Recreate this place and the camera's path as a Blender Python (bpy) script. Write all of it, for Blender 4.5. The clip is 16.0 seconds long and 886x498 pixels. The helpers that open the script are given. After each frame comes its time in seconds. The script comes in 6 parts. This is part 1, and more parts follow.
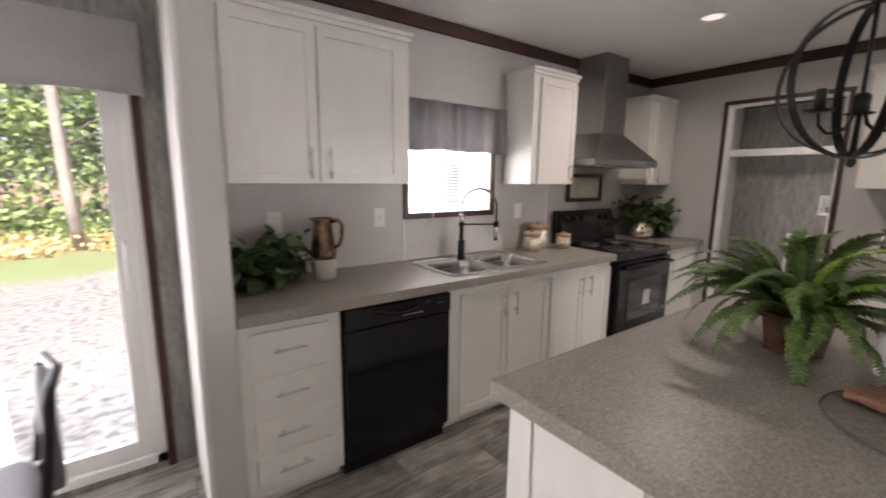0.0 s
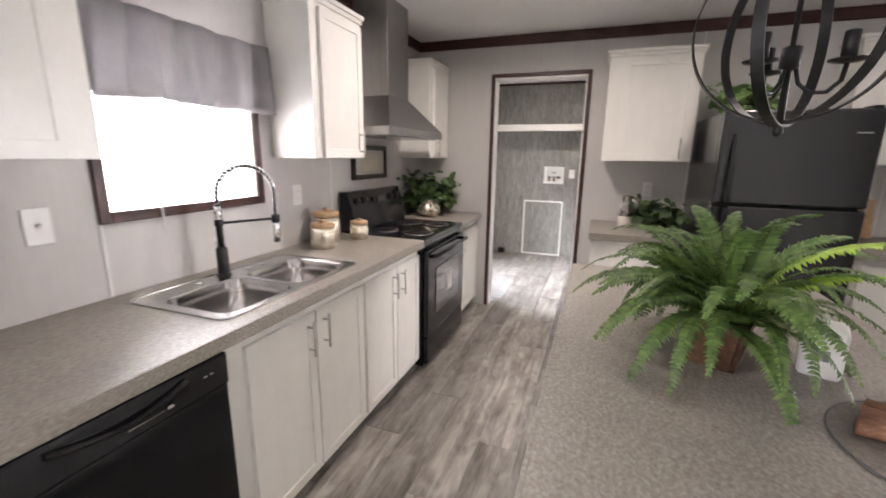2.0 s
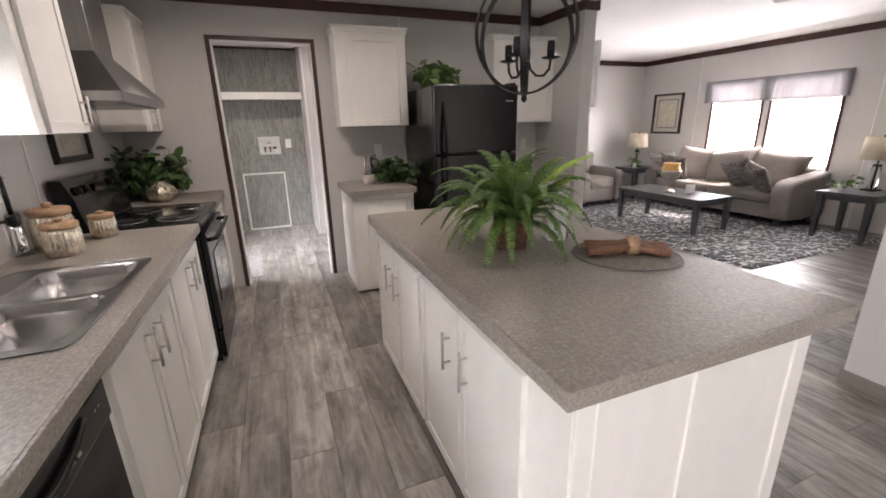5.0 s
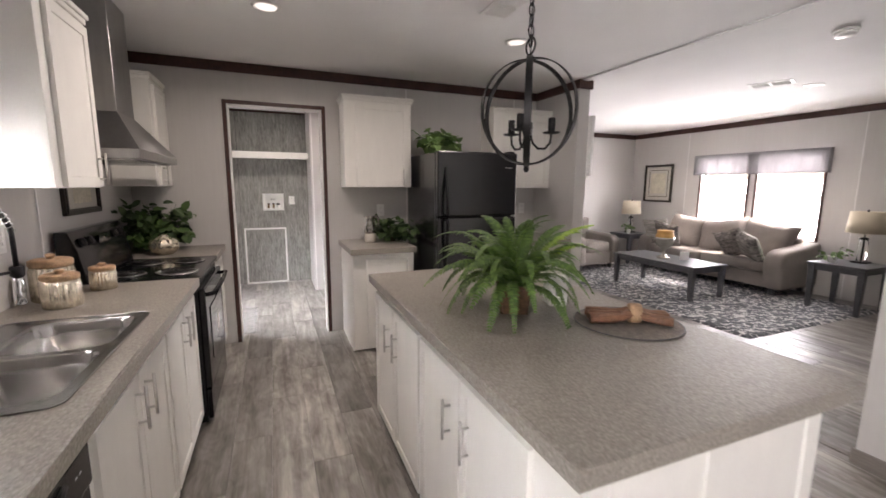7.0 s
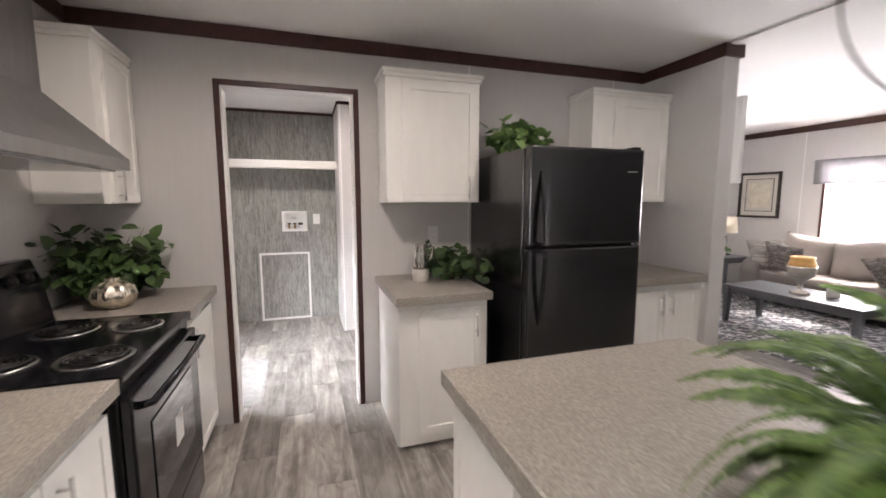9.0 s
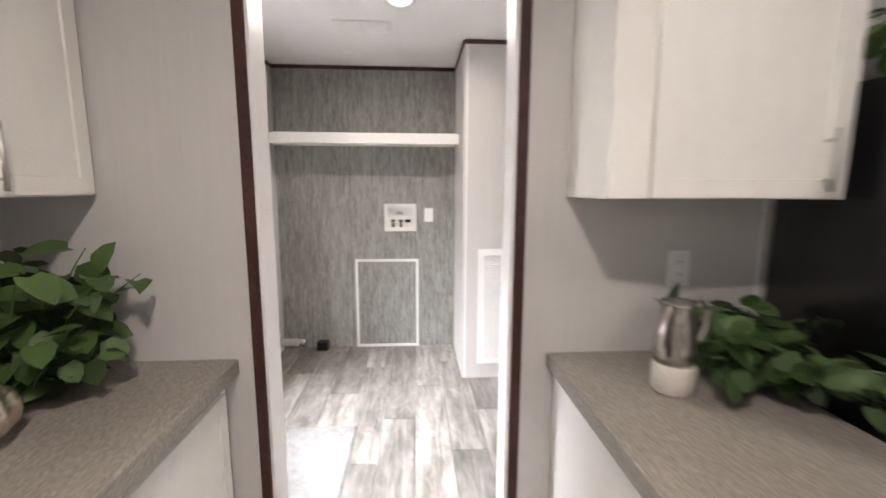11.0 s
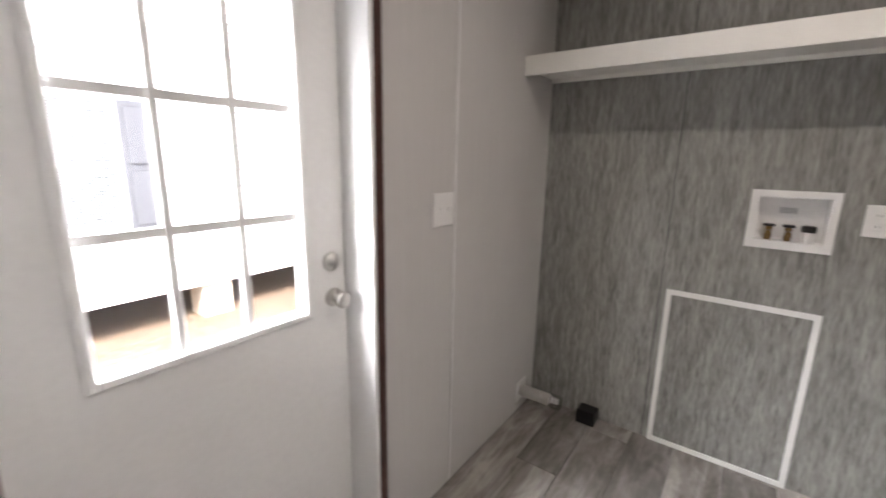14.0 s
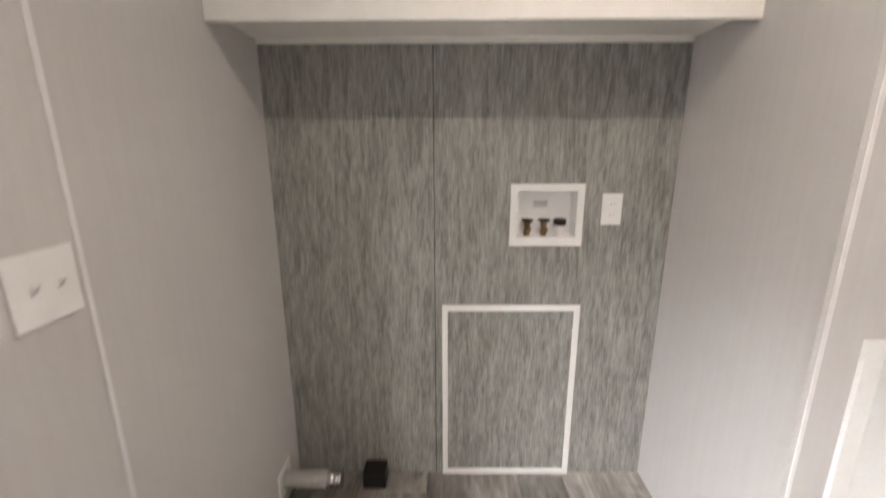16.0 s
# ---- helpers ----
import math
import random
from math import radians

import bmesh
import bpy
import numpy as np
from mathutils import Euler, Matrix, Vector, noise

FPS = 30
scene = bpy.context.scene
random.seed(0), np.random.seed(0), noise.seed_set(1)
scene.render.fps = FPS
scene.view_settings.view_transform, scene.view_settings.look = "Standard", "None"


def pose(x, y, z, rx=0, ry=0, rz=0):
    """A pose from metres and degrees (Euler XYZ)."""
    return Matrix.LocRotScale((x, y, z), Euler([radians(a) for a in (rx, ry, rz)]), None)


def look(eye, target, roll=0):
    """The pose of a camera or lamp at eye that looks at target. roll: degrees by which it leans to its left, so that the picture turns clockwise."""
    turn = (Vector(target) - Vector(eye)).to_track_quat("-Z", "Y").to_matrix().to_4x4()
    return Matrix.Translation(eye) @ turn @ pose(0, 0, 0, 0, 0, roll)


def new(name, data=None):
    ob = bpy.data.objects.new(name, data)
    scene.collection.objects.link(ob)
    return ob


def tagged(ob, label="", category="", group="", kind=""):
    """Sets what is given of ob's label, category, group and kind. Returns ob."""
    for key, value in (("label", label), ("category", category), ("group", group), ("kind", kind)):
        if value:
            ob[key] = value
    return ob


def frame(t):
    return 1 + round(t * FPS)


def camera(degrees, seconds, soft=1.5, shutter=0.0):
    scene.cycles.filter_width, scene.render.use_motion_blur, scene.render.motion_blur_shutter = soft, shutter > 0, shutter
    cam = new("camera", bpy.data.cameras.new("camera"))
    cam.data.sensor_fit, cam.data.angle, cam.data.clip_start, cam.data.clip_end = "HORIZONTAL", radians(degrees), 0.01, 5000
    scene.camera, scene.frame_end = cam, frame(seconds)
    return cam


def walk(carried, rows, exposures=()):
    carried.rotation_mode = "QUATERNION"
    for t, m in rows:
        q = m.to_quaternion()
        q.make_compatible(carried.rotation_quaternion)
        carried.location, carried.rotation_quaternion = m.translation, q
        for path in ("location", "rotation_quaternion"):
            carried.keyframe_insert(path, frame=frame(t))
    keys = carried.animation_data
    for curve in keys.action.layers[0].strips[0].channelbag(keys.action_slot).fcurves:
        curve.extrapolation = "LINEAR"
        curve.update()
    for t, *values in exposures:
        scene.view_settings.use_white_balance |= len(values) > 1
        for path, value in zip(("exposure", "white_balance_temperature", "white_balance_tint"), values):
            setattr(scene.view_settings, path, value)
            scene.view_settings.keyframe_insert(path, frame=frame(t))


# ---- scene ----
cam = camera(93.6, 16.0, soft=1.6, shutter=0.5)
PATH = [
    (0, (0.052, 0.131, 1.462), (1.212, 1.726, 1.129), 0.7),
    (0.5, (0.246, 0.262, 1.42), (1.63, 1.669, 1.097), 0.3),
    (1, (0.345, 0.468, 1.424), (1.912, 1.66, 1.069), 0.6),
    (1.5, (0.397, 0.697, 1.489), (2.116, 1.643, 1.102), 0.8),
    (2, (0.485, 0.837, 1.455), (2.319, 1.502, 1.016), 0.8),
    (2.5, (0.597, 1.012, 1.432), (2.497, 1.389, 0.932), 0.5),
    (3, (0.636, 1.163, 1.413), (2.549, 1.201, 0.833), 0.4),
    (3.5, (0.564, 1.325, 1.419), (2.437, 1.06, 0.769), -0.1),
    (4, (0.453, 1.386, 1.405), (2.254, 0.868, 0.707), -0.4),
    (4.1, (0.42, 1.374, 1.406), (2.208, 0.818, 0.701), -0.5),
    (6.5, (0.16, 1.445, 1.475), (1.956, 0.647, 1.101), 0.4),
    (7, (0.227, 1.427, 1.453), (2.059, 0.684, 1.15), 0.4),
    (7.5, (0.471, 1.416, 1.481), (2.325, 0.72, 1.199), 0.7),
    (8, (0.806, 1.348, 1.464), (2.678, 0.689, 1.211), 0.3),
    (10.5, (2.636, 1.284, 1.443), (4.576, 0.893, 1.158), 0.1),
    (11, (3.075, 1.282, 1.455), (5.05, 1.159, 1.166), 0.2),
    (11.5, (3.484, 1.285, 1.44), (5.453, 1.453, 1.136), 0.7),
    (12, (3.843, 1.333, 1.488), (5.738, 1.866, 1.132), 0.9),
    (12.5, (4.124, 1.353, 1.474), (5.866, 2.266, 1.112), 0.9),
    (13, (4.303, 1.434, 1.453), (5.832, 2.673, 1.093), 0.9),
    (13.5, (4.424, 1.527, 1.443), (5.882, 2.839, 1.052), 0.9),
    (14, (4.598, 1.579, 1.426), (6.174, 2.732, 0.995), 1.0),
    (14.5, (4.827, 1.542, 1.441), (6.545, 2.425, 0.924), 1.1),
    (15, (4.972, 1.527, 1.416), (6.761, 2.116, 0.742), 1.0),
    (15.5, (5.097, 1.659, 1.39), (6.932, 1.952, 0.651), 0.6),
    (16, (5.194, 1.824, 1.463), (7.134, 1.839, 0.978), -0.2),
]
EXPO = [(0, 2.75, 6900, 21), (0.5, 3.35, 6750, 20), (1.0, 3.65, 6700, 19), (2.5, 3.5, 6650, 19), (3.2, 3.45, 6650, 19), (4, 3.2, 6700, 20), (6.5, 3.05, 6850, 20), (8.2, 3.35, 6750, 20), (10.5, 3.65, 6700, 18), (11.2, 3.6, 6700, 18), (12, 3.58, 6700, 18), (13, 3.4, 6650, 17), (13.5, 3.22, 6650, 17), (14, 2.8, 6750, 18), (14.5, 2.63, 6900, 19), (15.2, 3.1, 7100, 18), (16, 3.2, 7050, 18)]
SKY, LIVING, SLIDER, SINKLIGHT, DOORLIGHT, CAN_FILL = 0.095, 11.8, 9.0, 63.0, 490.0, 1.75
walk(cam, [(t, look(eye, target, roll)) for t, eye, target, roll in PATH], EXPO)

# ---- world, sun and exposure ----
world = bpy.data.worlds.new("world")
scene.world = world
world.use_nodes = True
wn = world.node_tree
sky = wn.nodes.new("ShaderNodeTexSky")
sky.sky_type, sky.sun_disc = "NISHITA", False
sky.sun_elevation, sky.sun_rotation = radians(50), radians(200)
sky.air_density, sky.dust_density = 1.0, 3.0
wn.links.new(sky.outputs[0], wn.nodes["Background"].inputs[0])
wn.nodes["Background"].inputs[1].default_value = SKY
sun = new("sun", bpy.data.lights.new("sun", "SUN"))
sun.data.energy, sun.data.angle, sun.data.color = 1.9, radians(12), (1.0, 0.95, 0.88)
sun.matrix_world = look((-3, -8.5, 11), (0, 0, 0))

# ---- materials ----
def nodes_of(name):
    m = bpy.data.materials.new(name)
    m.use_nodes = True
    return m, m.node_tree, m.node_tree.nodes["Principled BSDF"]


def lin(c):
    return c if isinstance(c, tuple) else (c, c, c)


def M(name, base, rough=0.5, metal=0.0, var=0.08, scale=4.0, fine=60.0, stretch=(1, 1, 1), bump=0.0, coat=0.0, base2=None, per_object=0.0, spec=0.5):
    """A surface with broad and fine variation of its colour, and a fine relief."""
    m, t, b = nodes_of(name)
    N, L = t.nodes.new, t.links.new
    base = lin(base)
    co, mp = N("ShaderNodeTexCoord"), N("ShaderNodeMapping")
    mp.inputs["Scale"].default_value = stretch
    L(co.outputs["Object"], mp.inputs["Vector"])
    n1, n2 = N("ShaderNodeTexNoise"), N("ShaderNodeTexNoise")
    n1.inputs["Scale"].default_value, n1.inputs["Detail"].default_value = scale, 4
    n2.inputs["Scale"].default_value, n2.inputs["Detail"].default_value = fine, 6
    L(mp.outputs[0], n1.inputs["Vector"]), L(mp.outputs[0], n2.inputs["Vector"])
    add = N("ShaderNodeMath")
    add.operation = "MULTIPLY_ADD"
    L(n1.outputs["Fac"], add.inputs[0])
    add.inputs[1].default_value = 0.5
    half = N("ShaderNodeMath")
    half.operation = "MULTIPLY"
    L(n2.outputs["Fac"], half.inputs[0])
    half.inputs[1].default_value = 0.5
    L(half.outputs[0], add.inputs[2])
    ramp = N("ShaderNodeValToRGB")
    other = lin(base2) if base2 else tuple(min(1, c * (1 + var)) for c in base)
    ramp.color_ramp.elements[0].position, ramp.color_ramp.elements[1].position = 0.36, 0.64
    ramp.color_ramp.elements[0].color = (*[c * (1 - var) for c in base], 1)
    ramp.color_ramp.elements[1].color = (*other, 1)
    L(add.outputs[0], ramp.inputs[0])
    out = ramp.outputs[0]
    if per_object:
        info, hsv, mr = N("ShaderNodeObjectInfo"), N("ShaderNodeHueSaturation"), N("ShaderNodeMapRange")
        L(info.outputs["Random"], mr.inputs[0])
        mr.inputs[3].default_value, mr.inputs[4].default_value = 1 - per_object, 1 + per_object
        L(mr.outputs[0], hsv.inputs["Value"]), L(out, hsv.inputs["Color"])
        out = hsv.outputs[0]
    L(out, b.inputs["Base Color"])
    b.inputs["Roughness"].default_value, b.inputs["Metallic"].default_value = rough, metal
    b.inputs["Coat Weight"].default_value = coat
    b.inputs["Specular IOR Level"].default_value = spec
    if bump:
        bp = N("ShaderNodeBump")
        bp.inputs["Strength"].default_value, bp.inputs["Distance"].default_value = bump, 0.002
        L(n2.outputs["Fac"], bp.inputs["Height"]), L(bp.outputs[0], b.inputs["Normal"])
    return m


def clothmat(name, base):
    """Thin cloth that lets part of the light through."""
    m = M(name, base, 0.85, var=0.12, scale=5, fine=350, bump=0.3)
    t = m.node_tree
    b, out = t.nodes["Principled BSDF"], t.nodes["Material Output"]
    tr, mx = t.nodes.new("ShaderNodeBsdfTranslucent"), t.nodes.new("ShaderNodeMixShader")
    mx.inputs[0].default_value = 0.5
    t.links.new(b.inputs["Base Color"].links[0].from_socket, tr.inputs["Color"])
    t.links.new(b.outputs[0], mx.inputs[1]), t.links.new(tr.outputs[0], mx.inputs[2]), t.links.new(mx.outputs[0], out.inputs["Surface"])
    return m


WALL = M("wall_vinyl", (0.57, 0.55, 0.53), 0.55, var=0.028, scale=3, fine=40, stretch=(22, 22, 0.8), bump=0.06)
ACCENT = M("grey_weave_wallpaper", (0.225, 0.222, 0.205), 0.55, var=0.26, scale=1.5, fine=6.0, stretch=(25, 25, 3.6), bump=0.25, base2=(0.36, 0.354, 0.328))
CEIL = M("ceiling_paint", (0.86, 0.85, 0.84), 0.85, var=0.03, scale=2, fine=180, bump=0.25)
WHITE = M("cabinet_white", (0.81, 0.793, 0.745), 0.35, var=0.03, scale=5, fine=90, stretch=(3, 3, 1), bump=0.04)
DOORWHITE = M("door_white", (0.78, 0.77, 0.75), 0.4, var=0.03, scale=3, fine=60)
PLASTIC = M("white_plastic", (0.82, 0.81, 0.79), 0.35, var=0.02)
TRIM = M("mahogany_trim", (0.055, 0.019, 0.014), 0.38, var=0.35, scale=6, fine=40, stretch=(1, 1, 1), bump=0.05)
BATTEN = M("wall_batten", (0.76, 0.745, 0.73), 0.5, var=0.03)
BASEB = M("grey_baseboard", (0.21, 0.185, 0.165), 0.5, var=0.2, scale=6, stretch=(0.5, 0.5, 8))
BLACK = M("black_enamel", (0.006, 0.006, 0.008), 0.12, var=0.2, spec=0.36)
BLACKM = M("black_matte_metal", (0.012, 0.011, 0.011), 0.42, metal=0.4, var=0.2)
GRAINBLACK = M("black_pebbled_steel", (0.008, 0.008, 0.009), 0.2, var=0.3, scale=9, fine=170, bump=0.34, coat=0.25, spec=0.65)
DARKGLASS = M("dark_glass", (0.01, 0.01, 0.012), 0.05, var=0.0, coat=0.6)
STEEL = M("stainless", (0.42, 0.42, 0.42), 0.25, metal=1.0, var=0.07, scale=3, fine=120, stretch=(1, 1, 12))
BOWLST = M("satin_bowl_steel", (0.52, 0.51, 0.50), 0.16, metal=1.0, var=0.1, scale=6, fine=140, stretch=(10, 1, 1))
HOODST = M("brushed_hood_steel", (0.36, 0.355, 0.35), 0.34, metal=1.0, var=0.08, scale=3, fine=90, stretch=(14, 14, 1))
NICKEL = M("brushed_nickel", (0.60, 0.58, 0.55), 0.3, metal=1.0, var=0.05)
CHROME = M("chrome", (0.75, 0.75, 0.75), 0.08, metal=1.0, var=0.03)
COPPER = M("copper_glaze", (0.27, 0.17, 0.115), 0.15, metal=0.92, var=0.5, scale=7, fine=34, bump=0.6)
MERCURY = M("mercury_glass", (0.72, 0.65, 0.53), 0.22, metal=0.9, var=0.3, scale=14, fine=60, bump=0.2)
SILVERGLAZE = M("silver_glaze", (0.42, 0.39, 0.36), 0.14, metal=0.9, var=0.35, scale=9, fine=50, bump=0.3)
POTTERY = M("cream_pottery", (0.62, 0.58, 0.52), 0.6, var=0.12, scale=9, fine=80, bump=0.2)
WOODLID = M("mango_wood_lid", (0.42, 0.27, 0.155), 0.5, var=0.3, scale=5, fine=30, stretch=(1, 7, 7))
RUSTPOT = M("rust_copper_pot", (0.12, 0.055, 0.028), 0.45, metal=0.3, var=0.45, scale=9, fine=50, bump=0.3)
ROSEWOOD = M("brown_wood_roll", (0.20, 0.095, 0.05), 0.5, var=0.5, scale=5, fine=40, stretch=(1, 9, 9), bump=0.3)
GREY_TABLE = M("charcoal_wood", (0.06, 0.062, 0.068), 0.35, var=0.25, scale=4, fine=40, stretch=(1, 8, 1))
SOFA = M("taupe_upholstery", (0.215, 0.19, 0.172), 0.9, var=0.14, scale=4, fine=500, bump=0.5)
PILLOW = M("patterned_pillow", (0.06, 0.054, 0.05), 0.85, var=0.4, scale=11, fine=34, stretch=(1, 1, 2.6), base2=(0.27, 0.245, 0.225), bump=0.3)
SHADE = M("linen_lampshade", (0.70, 0.62, 0.48), 0.9, var=0.06, scale=5, fine=300, bump=0.3)
CORNICE = M("grey_cornice_cloth", (0.33, 0.32, 0.325), 0.85, var=0.12, scale=5, fine=350, bump=0.3)
VALANCE = clothmat("grey_valance_cloth", (0.33, 0.32, 0.325))
CARPETMAT = M("grey_shag_mat", (0.21, 0.20, 0.19), 0.95, var=0.3, scale=18, fine=220, bump=0.9)
PAPER = M("cream_paper", (0.62, 0.57, 0.46), 0.8, var=0.18, scale=9, fine=60)
MATBOARD = M("picture_mat", (0.55, 0.52, 0.46), 0.8, var=0.05)
FRAMEDK = M("bronze_black_frame", (0.035, 0.028, 0.02), 0.35, metal=0.3, var=0.4, scale=20)
BRASS = M("brass", (0.24, 0.15, 0.065), 0.3, metal=1.0, var=0.2)
PLACEMAT = M("taupe_woven_placemat", (0.20, 0.175, 0.15), 0.8, var=0.3, scale=60, fine=300, bump=0.6)
SOIL = M("potting_moss", (0.05, 0.035, 0.02), 0.95, var=0.5, scale=40)
CANDLE = M("amber_candle", (0.50, 0.28, 0.08), 0.5, var=0.2)
CARD = M("white_card", (0.75, 0.74, 0.72), 0.6, var=0.02)
INK = M("grey_ink", (0.25, 0.25, 0.25), 0.7, var=0.05)
BLIND = clothmat("white_blind", (0.80, 0.79, 0.78))


def leafmat(name, a, b, per_island=True):
    m, t, p = nodes_of(name)
    N, L = t.nodes.new, t.links.new
    g, r, co, n = N("ShaderNodeNewGeometry"), N("ShaderNodeValToRGB"), N("ShaderNodeTexCoord"), N("ShaderNodeTexNoise")
    n.inputs["Scale"].default_value = 25
    L(co.outputs["Object"], n.inputs["Vector"])
    mx = N("ShaderNodeMath")
    mx.operation = "MULTIPLY_ADD"
    L(g.outputs["Random Per Island"], mx.inputs[0])
    mx.inputs[1].default_value = 0.7
    sc = N("ShaderNodeMath")
    sc.operation = "MULTIPLY"
    L(n.outputs["Fac"], sc.inputs[0])
    sc.inputs[1].default_value = 0.4
    L(sc.outputs[0], mx.inputs[2])
    r.color_ramp.elements[0].color, r.color_ramp.elements[1].color = (*a, 1), (*b, 1)
    L(mx.outputs[0], r.inputs[0]), L(r.outputs[0], p.inputs["Base Color"])
    p.inputs["Roughness"].default_value = 0.5
    p.inputs["Transmission Weight"].default_value = 0.0
    p.inputs["Subsurface Weight"].default_value = 0.0
    return m


FERN = leafmat("fern_green", (0.03, 0.074, 0.017), (0.15, 0.25, 0.054))
FERNLIGHT = leafmat("fern_light_green", (0.20, 0.34, 0.035), (0.36, 0.50, 0.07))
IVY = leafmat("ivy_green", (0.014, 0.038, 0.010), (0.075, 0.135, 0.036))
IVYLIGHT = leafmat("pothos_green", (0.055, 0.12, 0.03), (0.21, 0.33, 0.11))
TREELEAF = leafmat("tree_leaves", (0.09, 0.15, 0.04), (0.24, 0.32, 0.12))
DRYLEAF = leafmat("dry_fern_leaves", (0.28, 0.17, 0.07), (0.42, 0.34, 0.15))
BARK = M("pine_bark", (0.24, 0.205, 0.18), 0.9, var=0.3, scale=3, fine=20, bump=0.8)


def plankmat():
    m, t, b = nodes_of("grey_vinyl_plank")
    N, L = t.nodes.new, t.links.new
    co, info, mp, off = N("ShaderNodeTexCoord"), N("ShaderNodeObjectInfo"), N("ShaderNodeMapping"), N("ShaderNodeVectorMath")
    comb = N("ShaderNodeCombineXYZ")
    mul = N("ShaderNodeMath")
    mul.operation, mul.inputs[1].default_value = "MULTIPLY", 97.0
    L(info.outputs["Random"], mul.inputs[0]), L(mul.outputs[0], comb.inputs[0]), L(mul.outputs[0], comb.inputs[1])
    L(co.outputs["Object"], off.inputs[0]), L(comb.outputs[0], off.inputs[1])
    mp.inputs["Scale"].default_value = (0.9, 9.5, 1)
    L(off.outputs[0], mp.inputs["Vector"])
    grain, blot = N("ShaderNodeTexNoise"), N("ShaderNodeTexNoise")
    grain.inputs["Scale"].default_value, grain.inputs["Detail"].default_value, grain.inputs["Distortion"].default_value = 2.2, 8, 0.8
    L(mp.outputs[0], grain.inputs["Vector"])
    blot.inputs["Scale"].default_value, blot.inputs["Detail"].default_value = 2.4, 3
    mp4 = N("ShaderNodeMapping")
    mp4.inputs["Scale"].default_value = (1.1, 2.8, 1)
    L(off.outputs[0], mp4.inputs["Vector"]), L(mp4.outputs[0], blot.inputs["Vector"])
    a = N("ShaderNodeMath")
    a.operation, a.inputs[1].default_value = "MULTIPLY_ADD", 0.42
    L(grain.outputs["Fac"], a.inputs[0])
    s = N("ShaderNodeMath")
    s.operation, s.inputs[1].default_value = "MULTIPLY", 0.46
    L(blot.outputs["Fac"], s.inputs[0]), L(s.outputs[0], a.inputs[2])
    mp2, fine, kn = N("ShaderNodeMapping"), N("ShaderNodeTexNoise"), N("ShaderNodeTexNoise")
    mp2.inputs["Scale"].default_value = (3.0, 42, 1)
    L(off.outputs[0], mp2.inputs["Vector"]), L(mp2.outputs[0], fine.inputs["Vector"])
    fine.inputs["Scale"].default_value, fine.inputs["Detail"].default_value, fine.inputs["Distortion"].default_value = 2.0, 6, 0.4
    mp3 = N("ShaderNodeMapping")
    mp3.inputs["Scale"].default_value = (3.0, 6.5, 1)
    L(off.outputs[0], mp3.inputs["Vector"]), L(mp3.outputs[0], kn.inputs["Vector"])
    kn.inputs["Scale"].default_value, kn.inputs["Detail"].default_value, kn.inputs["Distortion"].default_value = 1.6, 5, 2.2
    f1, f2, f3 = N("ShaderNodeMath"), N("ShaderNodeMath"), N("ShaderNodeMath")
    f1.operation, f1.inputs[1].default_value = "SUBTRACT", 0.5
    f2.operation, f2.inputs[1].default_value = "MULTIPLY_ADD", 0.09
    f3.operation, f3.inputs[1].default_value = "MULTIPLY_ADD", 0.28
    L(fine.outputs["Fac"], f1.inputs[0]), L(f1.outputs[0], f2.inputs[0]), L(a.outputs[0], f2.inputs[2])
    k1 = N("ShaderNodeMath")
    k1.operation, k1.inputs[1].default_value = "SUBTRACT", 0.5
    L(kn.outputs["Fac"], k1.inputs[0]), L(k1.outputs[0], f3.inputs[0]), L(f2.outputs[0], f3.inputs[2])
    r = N("ShaderNodeValToRGB")
    e = r.color_ramp.elements
    e[0].position, e[0].color = 0.30, (0.112, 0.098, 0.084, 1)
    e[1].position, e[1].color = 0.58, (0.385, 0.36, 0.33, 1)
    mid = e.new(0.43)
    mid.color = (0.225, 0.206, 0.186, 1)
    L(f3.outputs[0], r.inputs[0])
    hsv, mr = N("ShaderNodeHueSaturation"), N("ShaderNodeMapRange")
    L(info.outputs["Random"], mr.inputs[0])
    mr.inputs[3].default_value, mr.inputs[4].default_value = 0.66, 1.40
    L(mr.outputs[0], hsv.inputs["Value"]), L(r.outputs[0], hsv.inputs["Color"])
    L(hsv.outputs[0], b.inputs["Base Color"])
    b.inputs["Roughness"].default_value = 0.36
    bp = N("ShaderNodeBump")
    bp.inputs["Strength"].default_value, bp.inputs["Distance"].default_value = 0.2, 0.002
    L(grain.outputs["Fac"], bp.inputs["Height"]), L(bp.outputs[0], b.inputs["Normal"])
    return m


PLANK = plankmat()


